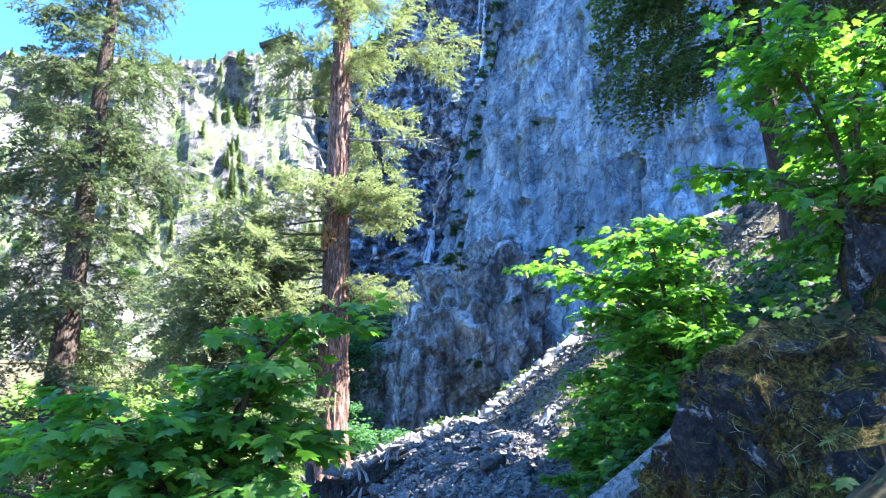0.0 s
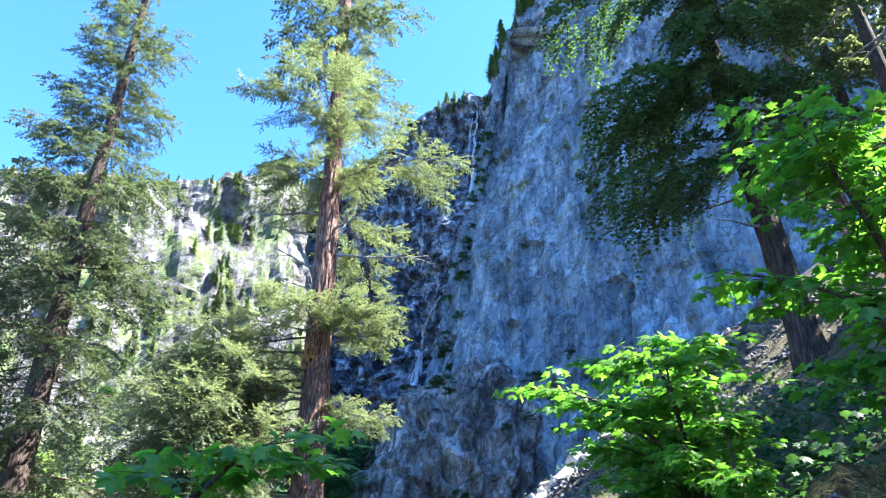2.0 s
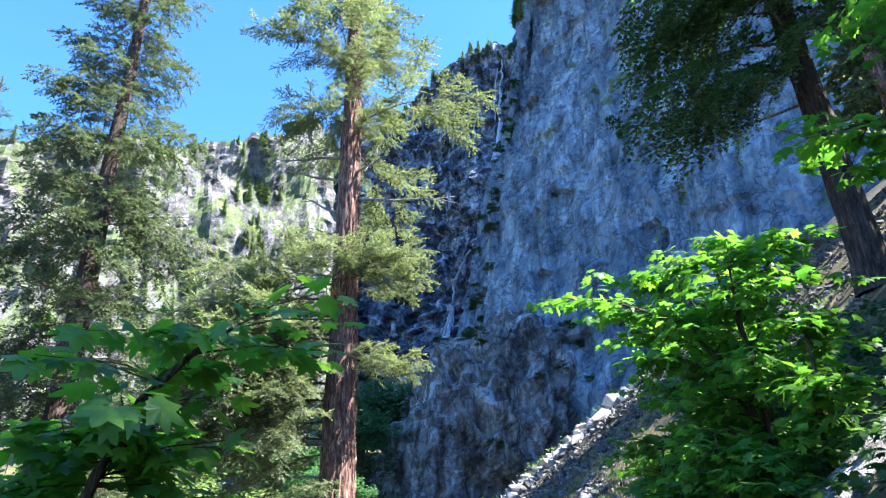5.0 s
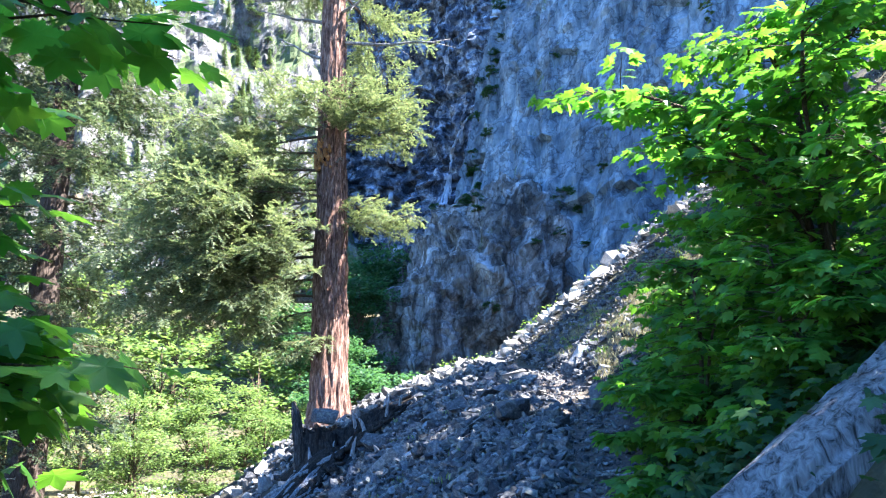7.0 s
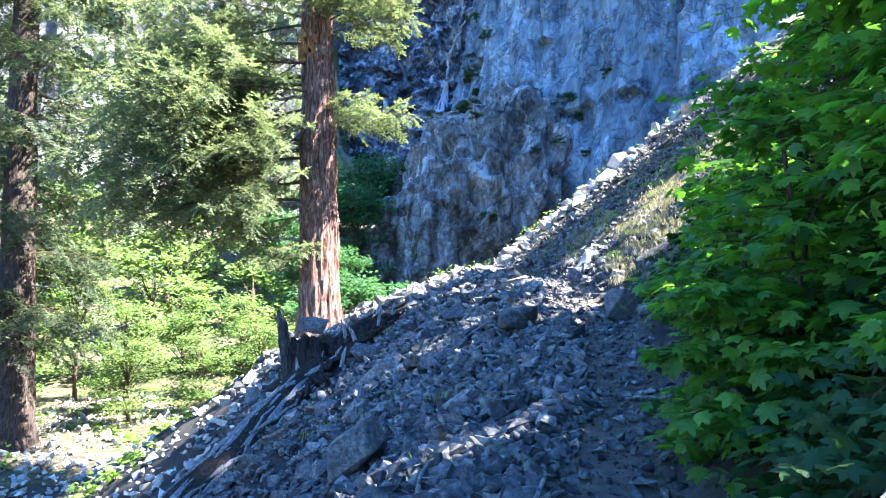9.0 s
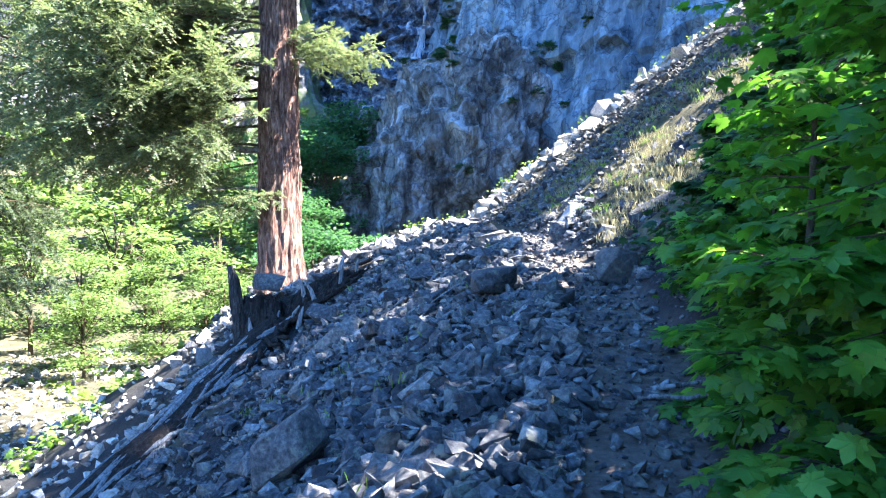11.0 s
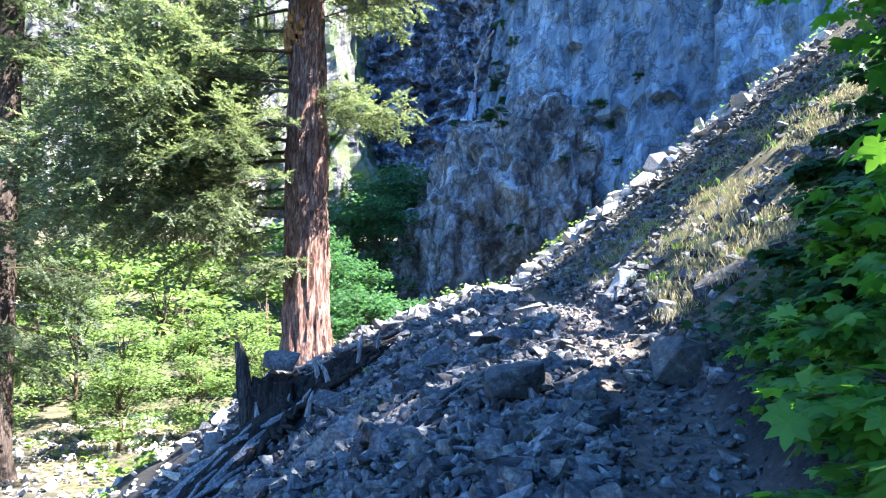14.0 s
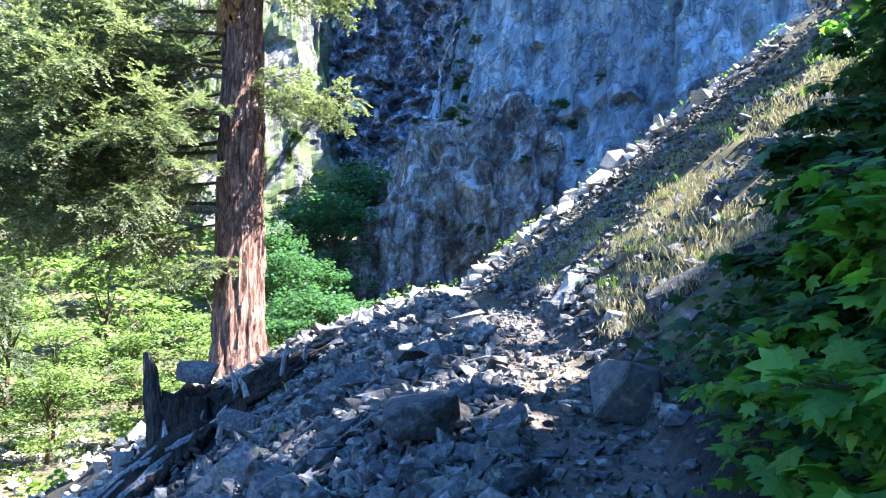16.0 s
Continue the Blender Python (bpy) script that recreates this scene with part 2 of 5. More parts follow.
MAT = dict(
    ground=material("ground", ground_build, 0.9),
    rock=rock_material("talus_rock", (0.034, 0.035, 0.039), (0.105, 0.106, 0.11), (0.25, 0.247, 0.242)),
    # pale stones; on crest and valley rubble the paleness stands in for sunlight
    pale_and_sunlit_rock=rock_material("pale_and_sunlit_rock", (0.14, 0.135, 0.13), (0.32, 0.31, 0.29), (0.5, 0.48, 0.45)),
    moss_rock=rock_material("mossy_rock", (0.009, 0.009, 0.011), (0.022, 0.023, 0.028), (0.07, 0.07, 0.075), lichen=(0.42, 0.44, 0.47), size=1.1, lichen_share=0.9, spots=0.565, moss=(0.12, 0.092, 0.02), moss_level=0.46, relief=0.07),
    # grey rock tinted with the blue of skylit shade
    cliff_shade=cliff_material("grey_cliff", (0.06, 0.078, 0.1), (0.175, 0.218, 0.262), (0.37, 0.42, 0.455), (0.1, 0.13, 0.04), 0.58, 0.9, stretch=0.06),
    # back wall: its deep blue shade is put into this dark colour
    cliff_deep_shade=cliff_material("shaded_dark_cliff", (0.015, 0.02, 0.03), (0.08, 0.1, 0.14), (0.34, 0.385, 0.45), (0.05, 0.07, 0.03), 0.62, 0.45, stretch=0.22, spread=0.12, joints=(0.32, 1.5, 0.6)),
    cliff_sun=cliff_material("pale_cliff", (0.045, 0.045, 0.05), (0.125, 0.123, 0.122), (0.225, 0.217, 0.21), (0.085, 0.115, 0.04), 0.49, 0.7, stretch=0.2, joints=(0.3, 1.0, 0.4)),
    bark=bark_material("fir_bark", (0.025, 0.014, 0.012), (0.15, 0.085, 0.066), (0.4, 0.295, 0.25)),
    cedar_bark=bark_material("cedar_bark", (0.018, 0.013, 0.011), (0.055, 0.042, 0.035), (0.13, 0.105, 0.09), 18),
    twig=bark_material("twig_bark", (0.04, 0.03, 0.02), (0.1, 0.075, 0.05), (0.17, 0.13, 0.09), 40),
    bleached=bark_material("bleached_wood", (0.06, 0.06, 0.063), (0.2, 0.205, 0.215), (0.42, 0.425, 0.44), 26),
    grey_wood=bark_material("weathered_wood", (0.04, 0.037, 0.036), (0.25, 0.245, 0.245), (0.46, 0.455, 0.45), 22),
    dark_wood=bark_material("charred_wood", (0.006, 0.005, 0.005), (0.018, 0.015, 0.013), (0.07, 0.062, 0.057), 18),
    needle=leaf_material("fir_needles", (0.073, 0.113, 0.057), (0.205, 0.232, 0.13), (1.4, 1.42, 0.95), 0.45, 0.5),
    # fir needles darkened, to put shade into boughs the sun lights too strongly
    shaded_needle=leaf_material("shaded_fir_needles", (0.032, 0.058, 0.036), (0.115, 0.138, 0.082), (1.4, 1.45, 0.95), 0.45, 0.45),
    cedar_leaf=leaf_material("cedar_sprays", (0.035, 0.085, 0.035), (0.1, 0.16, 0.055), (1.4, 1.5, 0.8), 0.4, 0.45),
    maple=leaf_material("maple_leaves", (0.055, 0.15, 0.03), (0.13, 0.26, 0.035), (1.7, 1.9, 0.8), 0.5, 0.38),
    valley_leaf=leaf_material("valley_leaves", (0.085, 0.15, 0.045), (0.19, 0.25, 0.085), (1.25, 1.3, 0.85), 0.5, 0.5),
    # maple leaves darkened so the gully's shade is in their colour
    shaded_gully_leaf=leaf_material("shaded_gully_leaves", (0.035, 0.095, 0.042), (0.072, 0.15, 0.06), (1.4, 1.5, 0.9), 0.45, 0.5),
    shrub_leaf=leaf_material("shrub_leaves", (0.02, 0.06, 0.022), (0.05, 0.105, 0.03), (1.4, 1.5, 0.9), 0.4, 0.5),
    buttress=cliff_material("brown_grey_cliff", (0.05, 0.044, 0.04), (0.135, 0.122, 0.112), (0.34, 0.34, 0.35), (0.07, 0.08, 0.035), 0.58, 0.9, spread=0.12),
    torn=bark_material("torn_wood", (0.12, 0.05, 0.02), (0.33, 0.16, 0.06), (0.5, 0.3, 0.14), 30),
    old_log=bark_material("old_log", (0.012, 0.011, 0.01), (0.038, 0.034, 0.031), (0.15, 0.145, 0.145), 16),
    # needles lightened to put the haze of distance into their colour
    hazy_far_needle=leaf_material("hazy_far_needles", (0.08, 0.13, 0.05), (0.15, 0.2, 0.08), (1.2, 1.3, 0.8), 0.3, 0.6),
    grass=leaf_material("dry_grass", (0.24, 0.21, 0.11), (0.38, 0.33, 0.19), (1.2, 1.2, 1.0), 0.3, 0.6),
    weed=leaf_material("weed_leaves", (0.1, 0.19, 0.03), (0.2, 0.27, 0.06), (1.5, 1.6, 0.9), 0.4, 0.5),
)


def water_build(n, l, b):
    v = coords(n, l, (1.5, 1.5, 0.08))
    l.new(ramp(n, l, noise_tex(n, l, v, 1.4, 6, 0.7), ((0.35, (0.16, 0.2, 0.27)), (0.65, (0.42, 0.47, 0.54)))), b.inputs["Base Color"])


MAT["water"] = material("falling_water", water_build, 0.5)

# ---- mesh helpers ----
def mesh_from(name, verts, faces, mat, smooth=False):
    me = bpy.data.meshes.new(name)
    me.from_pydata([tuple(v) for v in verts], [], [tuple(f) for f in faces])
    me.materials.append(mat)
    if smooth:
        me.polygons.foreach_set("use_smooth", [True] * len(me.polygons))
    me.update()
    return me


def mesh_tris(name, verts, tris, mat, smooth=False):
    """A mesh from arrays of vertices (n, 3) and triangles (m, 3)."""
    me = bpy.data.meshes.new(name)
    verts, tris = np.asarray(verts, np.float32), np.asarray(tris, np.int32)
    me.vertices.add(len(verts))
    me.vertices.foreach_set("co", verts.ravel())
    me.loops.add(tris.size)
    me.loops.foreach_set("vertex_index", tris.ravel())
    me.polygons.add(len(tris))
    me.polygons.foreach_set("loop_start", np.arange(0, tris.size, 3, dtype=np.int32))
    me.materials.append(mat)
    me.update(calc_edges=True)
    me.polygons.foreach_set("use_smooth", np.full(len(tris), smooth))
    return me


def child(name, me, parent, label=""):
    ob = new(name, me)
    ob.parent = parent
    return tagged(ob, label)


def empty(name, loc, label, category, group="", kind=""):
    ob = new(name)
    ob.location = loc
    ob.empty_display_size = 0.1
    return tagged(ob, label, category, group, kind)


def fbm(p, octaves=4, gain=0.5):
    s, a = 0.0, 1.0
    for _ in range(octaves):
        s += a * noise.noise(p)
        p = p * 2.03
        a *= gain
    return s


def tube(points, radii, sides=8, rough=0.0, seed=0, caps=True):
    """Vertices and faces of a tapered, bent tube."""
    pts = [Vector(p) for p in points]
    verts, faces = [], []
    n = len(pts)
    for i, p in enumerate(pts):
        d = (pts[min(i + 1, n - 1)] - pts[max(i - 1, 0)]).normalized()
        ref = Vector((0, 0, 1)) if abs(d.z) < 0.9 else Vector((1, 0, 0))
        a = d.cross(ref).normalized()
        b = d.cross(a)
        for k in range(sides):
            w = 2 * math.pi * k / sides
            r = radii[i]
            if rough:
                r *= 1 + rough * noise.noise(Vector((math.cos(w) * 2.2 + seed, math.sin(w) * 2.2, i * 0.35)))
            verts.append(p + (a * math.cos(w) + b * math.sin(w)) * r)
    for i in range(n - 1):
        for k in range(sides):
            faces.append((i * sides + k, i * sides + (k + 1) % sides, (i + 1) * sides + (k + 1) % sides, (i + 1) * sides + k))
    if caps:
        faces.append(tuple(range(sides - 1, -1, -1)))
        faces.append(tuple((n - 1) * sides + k for k in range(sides)))
    return verts, faces


class Soup:
    """Gathers vertices and faces of many small pieces."""
    def __init__(self):
        self.v, self.f = [], []

    def add(self, verts, faces):
        o = len(self.v)
        self.v.extend(verts)
        self.f.extend(tuple(i + o for i in f) for f in faces)

    def mesh(self, name, mat, smooth=False):
        return mesh_from(name, self.v, self.f, mat, smooth)


# ---- the lie of the land ----
TRAIL_Y = (-40, 0, 3, 5, 6.5, 8, 9.4, 11, 13, 16, 19, 24, 29, 60)
TRAIL_X = (0, 0, 0.15, 0.2, 0.3, 0.75, 1.2, 1.65, 1.95, 2.0, 2.0, 1.5, 0.7, 0.5)
TRAIL_Z = (-1.0, 0, -0.03, -0.05, 0.05, 0.25, 0.45, 0.66, 0.98, 1.4, 1.8, 2.15, 2.5, 2.5)


def smooth01(a, b, x):
    t = min(1, max(0, (x - a) / (b - a)))
    return t * t * (3 - 2 * t)


def land(x, y):
    """Height of the ground without its small relief."""
    xt, zt = np.interp(y, TRAIL_Y, TRAIL_X), np.interp(y, TRAIL_Y, TRAIL_Z)
    d = x - xt
    if d > 0:
        e = max(0, d - 0.4)
        rate = 0.84 - 0.09 * smooth01(18, 27, y)
        up = rate * e if e < 12 else rate * 12 + 0.7 * (e - 12)
        z = zt + min(up, 34 + 0.05 * e)
    else:
        e = max(0, -d - 0.4)
        flat = np.interp(y, (0, 8, 14, 19, 22, 25, 29), (0.6, 1.0, 1.6, 2.2, 3.6, 5.8, 6.2))
        z = zt - 0.36 * min(e, flat) - 0.66 * max(0, e - flat)
    floor = -4.6 + 0.22 * max(0, y - 58) + 0.12 * max(0, -x - 36)
    crest = 29.5 + 0.12 * (x - 2)
    if y > crest:
        z -= 0.85 * (y - crest) * (1 - smooth01(26, 60, x))
    k = 1.2
    h = max(k - abs(z - floor), 0) / k
    z = max(z, floor) + h * h * k * 0.25
    far = max(abs(x), abs(y - 40)) - 260
    return z if far < 0 else z * max(0, 1 - far / 200) - 4 * min(1, far / 200)


def trail_share(x, y):
    d = abs(x - np.interp(y, TRAIL_Y, TRAIL_X) + 0.06 * math.sin(y * 2.1))
    return 1 - smooth01(0.3, 0.62, d)


def ground(x, y):
    z = land(x, y)
    if abs(x) > 60 or y > 90 or y < -40:
        return z
    s = trail_share(x, y)
    p = Vector((x, y, 0))
    return z + (1 - s) * (0.16 * fbm(p * 0.8, 4) + 0.05) + s * 0.03 * fbm(p * 2.5, 3)


def axis(stretches, far):
    """Grid lines: fine over the near stretches, wider and wider outside."""
    out = []
    for a, b, step in stretches:
        out += list(np.arange(a, b, step))
    lo, hi, step = out[0], out[-1], 1.5
    while hi < far:
        step *= 1.18
        hi += step
        out.append(hi)
    step = 1.5
    while lo > -far:
        step *= 1.18
        lo -= step
        out.insert(0, lo)
    return out


def build_ground():
    xs = axis(((-46, -12, 0.8), (-12, -4, 0.3), (-4, 6, 0.11), (6, 14, 0.3), (14, 44, 1.0)), 2600)
    ys = axis(((-14, 3, 0.5), (3, 20, 0.11), (20, 32, 0.25), (32, 70, 0.9), (70, 110, 2.0)), 2600)
    verts, cols = [], []
    for y in ys:
        for x in xs:
            verts.append((x, y, ground(x, y)))
            grass = smooth01(0.0, 0.35, noise.noise(Vector((x * 0.3, y * 0.3, 3)))) * 0.9
            right = smooth01(0.6, 1.3, x - np.interp(y, TRAIL_Y, TRAIL_X)) * (1 - smooth01(25, 29, y))
            woods = smooth01(9, 16, -x) * 0.75 + smooth01(30, 36, y) * 0.6
            cols.append((trail_share(x, y), min(1, grass * 0.4 + right + woods * (0.4 + grass)), 0, 1))
    nx = len(xs)
    quads = [(j * nx + i, j * nx + i + 1, (j + 1) * nx + i + 1, (j + 1) * nx + i) for j in range(len(ys) - 1) for i in range(nx - 1)]
    me = mesh_from("ground", verts, quads, MAT["ground"], True)
    at = me.color_attributes.new("cover", "FLOAT_COLOR", "POINT")
    at.data.foreach_set("color", [c for col in cols for c in col])
    return tagged(new("ground", me), "rocky hillside with a trodden dirt trail across grey talus", "ground", kind="structure")


build_ground()


def cliff(name, line, foot, tops, step_u, step_v, lean, relief, mat, label, seed, ribs=1.0, ledges=0.0, blocks=(0.9, 4.0, 11.0)):
    """A rock wall over a plan line, leaning back, with joints, ribs and ledges, and a top that runs back."""
    pts = [Vector((*p, 0)) for p in line]
    cum = [0]
    for a, b in zip(pts, pts[1:]):
        cum.append(cum[-1] + (b - a).length)
    nu = int(cum[-1] / step_u) + 1
    high = max(tops)
    nv = int((high - foot) / step_v) + 1
    verts, faces = [], []
    back_rows = (1.5, 5.0, 14.0)
    for j in range(nv + len(back_rows)):
        for i in range(nu):
            u = cum[-1] * i / (nu - 1)
            x, y = np.interp(u, cum, [p.x for p in pts]), np.interp(u, cum, [p.y for p in pts])
            # smoothed normal of the line
            ua, ub = max(0, u - 6), min(cum[-1], u + 6)
            tx = np.interp(ub, cum, [p.x for p in pts]) - np.interp(ua, cum, [p.x for p in pts])
            ty = np.interp(ub, cum, [p.y for p in pts]) - np.interp(ua, cum, [p.y for p in pts])
            n = Vector((ty, -tx, 0)).normalized()
            top = np.interp(u, cum, tops) + 5 * noise.noise(Vector((u * 0.07, seed, 0))) + 3 * noise.noise(Vector((u * 0.3, seed, 5)))
            f = min(1, j / (nv - 1))
            z = foot + (top - foot) * f
            q = Vector((u, z, seed * 7.3))
            d = relief * (0.9 * fbm(Vector((u * 0.045, z * 0.02, seed)), 4))
            d += relief * 0.35 * ribs * noise.ridged_multi_fractal(Vector((u * 0.16, z * 0.022, seed)), 0.9, 2.1, 4, 1.0, 2.0) * 0.6
            cells = noise.voronoi(Vector((u * 0.2, z * 0.1, seed)))[0]
            d += relief * 0.28 * (cells[1] - cells[0])
            wu, wz = u + 2.5 * noise.noise(Vector((u * 0.09, z * 0.06, seed + 2))), z + 4 * noise.noise(Vector((u * 0.07, z * 0.04, seed + 8)))
            d += blocks[0] * (noise.cell(Vector((wu / blocks[1], wz / blocks[2], seed))) + 0.5 * noise.cell(Vector((wu / blocks[1] * 2.3, wz / blocks[2] * 2.1, seed + 3))) + 0.25 * noise.cell(Vector((wu / blocks[1] * 5.1, wz / blocks[2] * 4.3, seed + 5))))
            if ledges:
                d -= ledges * (0.5 + 0.5 * noise.noise(Vector((u * 0.03, z * 0.05, seed + 4)))) * math.floor((z + 6 * noise.noise(Vector((u * 0.02, 0, seed)))) / 9.0)
            d += 0.35 * fbm(q * 0.6, 3)
            back = lean * (z - foot)
            if j >= nv:
                back += back_rows[j - nv]
                z -= 0.12 * back_rows[j - nv]
            verts.append(Vector((x, y, z)) + n * (d - back))
    for j in range(nv + len(back_rows) - 1):
        for i in range(nu - 1):
            faces.append((j * nu + i, j * nu + i + 1, (j + 1) * nu + i + 1, (j + 1) * nu + i))
    return tagged(new(name, mesh_from(name, verts, faces, mat)), label, "cliff", kind="structure")


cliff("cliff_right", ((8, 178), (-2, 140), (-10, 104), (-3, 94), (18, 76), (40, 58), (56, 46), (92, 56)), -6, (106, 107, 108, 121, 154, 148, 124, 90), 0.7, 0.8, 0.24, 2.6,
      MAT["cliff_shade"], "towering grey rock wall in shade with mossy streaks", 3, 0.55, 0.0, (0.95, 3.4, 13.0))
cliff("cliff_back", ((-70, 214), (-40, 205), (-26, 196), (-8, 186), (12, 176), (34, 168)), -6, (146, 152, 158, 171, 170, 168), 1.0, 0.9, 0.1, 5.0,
      MAT["cliff_deep_shade"], "dark shaded rock wall behind the waterfall", 11, 0.7, 0.6, (1.9, 6.0, 4.0))
cliff("cliff_left", ((-230, 60), (-170, 108), (-112, 140), (-72, 160), (-52, 172), (-36, 182), (-27, 189), (-22, 206)), -6, (86, 97, 108, 120, 127, 144, 146, 140), 1.3, 1.1, 0.15, 5.5,
      MAT["cliff_sun"], "pale sunlit cliff with ledges and scattered green", 19, 0.6, 0.8, (0.7, 6.0, 9.0))

# ---- buttress at the foot of the wall ----
from mathutils.bvhtree import BVHTree


def build_buttress():
    """A rounded rock nose, hollowed low on its face."""
    verts, faces = [], []
    nu, nv = 190, 110
    for j in range(nv + 1):
        ph = math.pi / 2 * j / nv
        for i in range(nu):
            th = 2 * math.pi * i / nu
            d = Vector((math.cos(th) * math.cos(ph) ** 0.75, math.sin(th) * math.cos(ph) ** 0.75, math.sin(ph) ** 0.9))
            p = Vector((1.0 + 17.5 * d.x + 8.0 * d.z, 97 + 15 * d.y, -4 + 35 * d.z))
            q = Vector((p.x * 0.16, p.y * 0.16, p.z * 0.09))
            k = 1.9 * fbm(q, 5, 0.55) + 0.9 * noise.ridged_multi_fractal(q * 1.7, 0.9, 2.1, 4, 1.0, 2.0) + 0.5 * (noise.voronoi(q * 2.2)[0][1] - noise.voronoi(q * 2.2)[0][0])
            w = Vector((p.x, p.y * 0.5, p.z)) + 1.6 * Vector((noise.noise(q * 3), 0, noise.noise(q * 3.3 + Vector((5, 0, 0)))))
            k += 0.8 * noise.cell(Vector((w.x / 3.0, 0, w.z / 4.5))) + 0.45 * noise.cell(Vector((w.x / 1.3, 3, w.z / 1.9)))
            k -= 3.2 * math.exp(-((p.x - 2.0) / 4.5) ** 2 - ((p.z - 6.5) / 3.2) ** 2) if d.y < 0 else 0
            verts.append(p + d.normalized() * (k - 1.2))
    for j in range(nv):
        for i in range(nu):
            faces.append((j * nu + i, j * nu + (i + 1) % nu, (j + 1) * nu + (i + 1) % nu, (j + 1) * nu + i))
    tagged(new("rock_buttress", mesh_from("rock_buttress", verts, faces, MAT["buttress"])), "rounded grey rock buttress at the cliff foot", "rock", kind="structure")


build_buttress()
bpy.context.view_layer.update()
WALLS = [BVHTree.FromPolygons([v.co for v in o.data.vertices], [p.vertices for p in o.data.polygons]) for o in scene.objects if o.name.startswith(("cliff_", "rock_buttress"))]


def on_wall(az, el):
    """Where the rock stands in a bearing and elevation from the trail's start."""
    eye, way = Vector((0.1, 1, 1.6)), Vector((math.sin(radians(az)) * math.cos(radians(el)), math.cos(radians(az)) * math.cos(radians(el)), math.sin(radians(el))))
    best = None
    for o in WALLS:
        p, n, _, _ = o.ray_cast(eye, way)
        if p and (best is None or (p - eye).length < (best[0] - eye).length):
            best = (p, n if n.dot(way) < 0 else -n)
    return best


# ---- rocks ----
def hull(points):
    bm = bmesh.new()
    for p in points:
        bm.verts.new(p)
    res = bmesh.ops.convex_hull(bm, input=bm.verts)
    bmesh.ops.delete(bm, geom=list({e for e in res["geom_interior"] + res["geom_unused"] if isinstance(e, bmesh.types.BMVert)}), context="VERTS")
    bmesh.ops.triangulate(bm, faces=bm.faces)
    return bm


def rock_shape(rng, flat):
    """Vertices and triangles of an angular stone about one metre across."""
    bm = hull([Vector((rng.uniform(-0.5, 0.5), rng.uniform(-0.4, 0.4), rng.uniform(-0.5, 0.5) * flat)) for _ in range(13)])
    bm.verts.index_update()
    v, f = np.array([v.co[:] for v in bm.verts]), np.array([[a.index for a in fc.verts] for fc in bm.faces])
    bm.free()
    return v, f


ROCKS = [rock_shape(random.Random(i), (0.42, 0.55, 0.7, 0.85)[i % 4]) for i in range(24)]


def turn(rng, tilt=0.5, slope=(0, 0)):
    return (Euler((rng.gauss(0, tilt) + slope[0], rng.gauss(0, tilt) + slope[1], rng.uniform(0, 6.28)), "XYZ")).to_matrix()


def rubble(name, spots, label, mat=None, seed=1):
    """Very many stones in one mesh; spots: (x, y, size)."""
    rng = random.Random(seed)
    V, F, o = [], [], 0
    for x, y, s in spots:
        v, f = ROCKS[rng.randrange(24)]
        m = np.array(turn(rng, 0.35) @ Matrix.Diagonal((s * rng.uniform(0.8, 1.3), s * rng.uniform(0.7, 1.1), s * rng.uniform(0.7, 1.2))))
        V.append(v @ m.T + np.array((x, y, ground(x, y) + s * rng.uniform(0.12, 0.4))))
        F.append(f + o)
        o += len(v)
    ob = new(name, mesh_tris(name, np.vstack(V), np.vstack(F), mat or MAT["rock"]))
    return tagged(ob, label, "rocks", kind="stuff")


def boulder(name, loc, size, rot, seed, label, mat=None, chips=30, rough=0.05, cuts=2, group=""):
    """A large stone: a chipped block with uneven faces and worn edges."""
    rng = random.Random(seed)
    pts = []
    for _ in range(chips):
        p = Vector((rng.uniform(-1, 1), rng.uniform(-1, 1), rng.uniform(-1, 1)))
        p /= max(abs(p.x), abs(p.y), abs(p.z)) ** 0.8 + 0.05
        pts.append(p * rng.uniform(0.75, 1.0))
    bm = hull(pts)
    bmesh.ops.dissolve_limit(bm, angle_limit=0.22, verts=bm.verts, edges=bm.edges)
    bmesh.ops.bevel(bm, geom=bm.edges[:] + bm.verts[:], offset=0.05, segments=1, affect="EDGES", clamp_overlap=True)
    bmesh.ops.triangulate(bm, faces=bm.faces)
    bmesh.ops.subdivide_edges(bm, edges=bm.edges, cuts=cuts, use_grid_fill=True)
    for v in bm.verts:
        p = v.co.copy()
        v.co = Vector((p.x * size[0] / 2, p.y * size[1] / 2, p.z * size[2] / 2))
        v.co += v.co.normalized() * rough * min(size) * (fbm(p * 2.5 + Vector((seed, 0, 0)), 4, 0.6) + 0.3 * fbm(p * 11, 3, 0.6))
    me = bpy.data.meshes.new(name)
    bm.to_mesh(me)
    bm.free()
    me.materials.append(mat or MAT["rock"])
    ob = new(name, me)
    ob.matrix_world = pose(*loc, *rot)
    return tagged(ob, label, "rock", group)


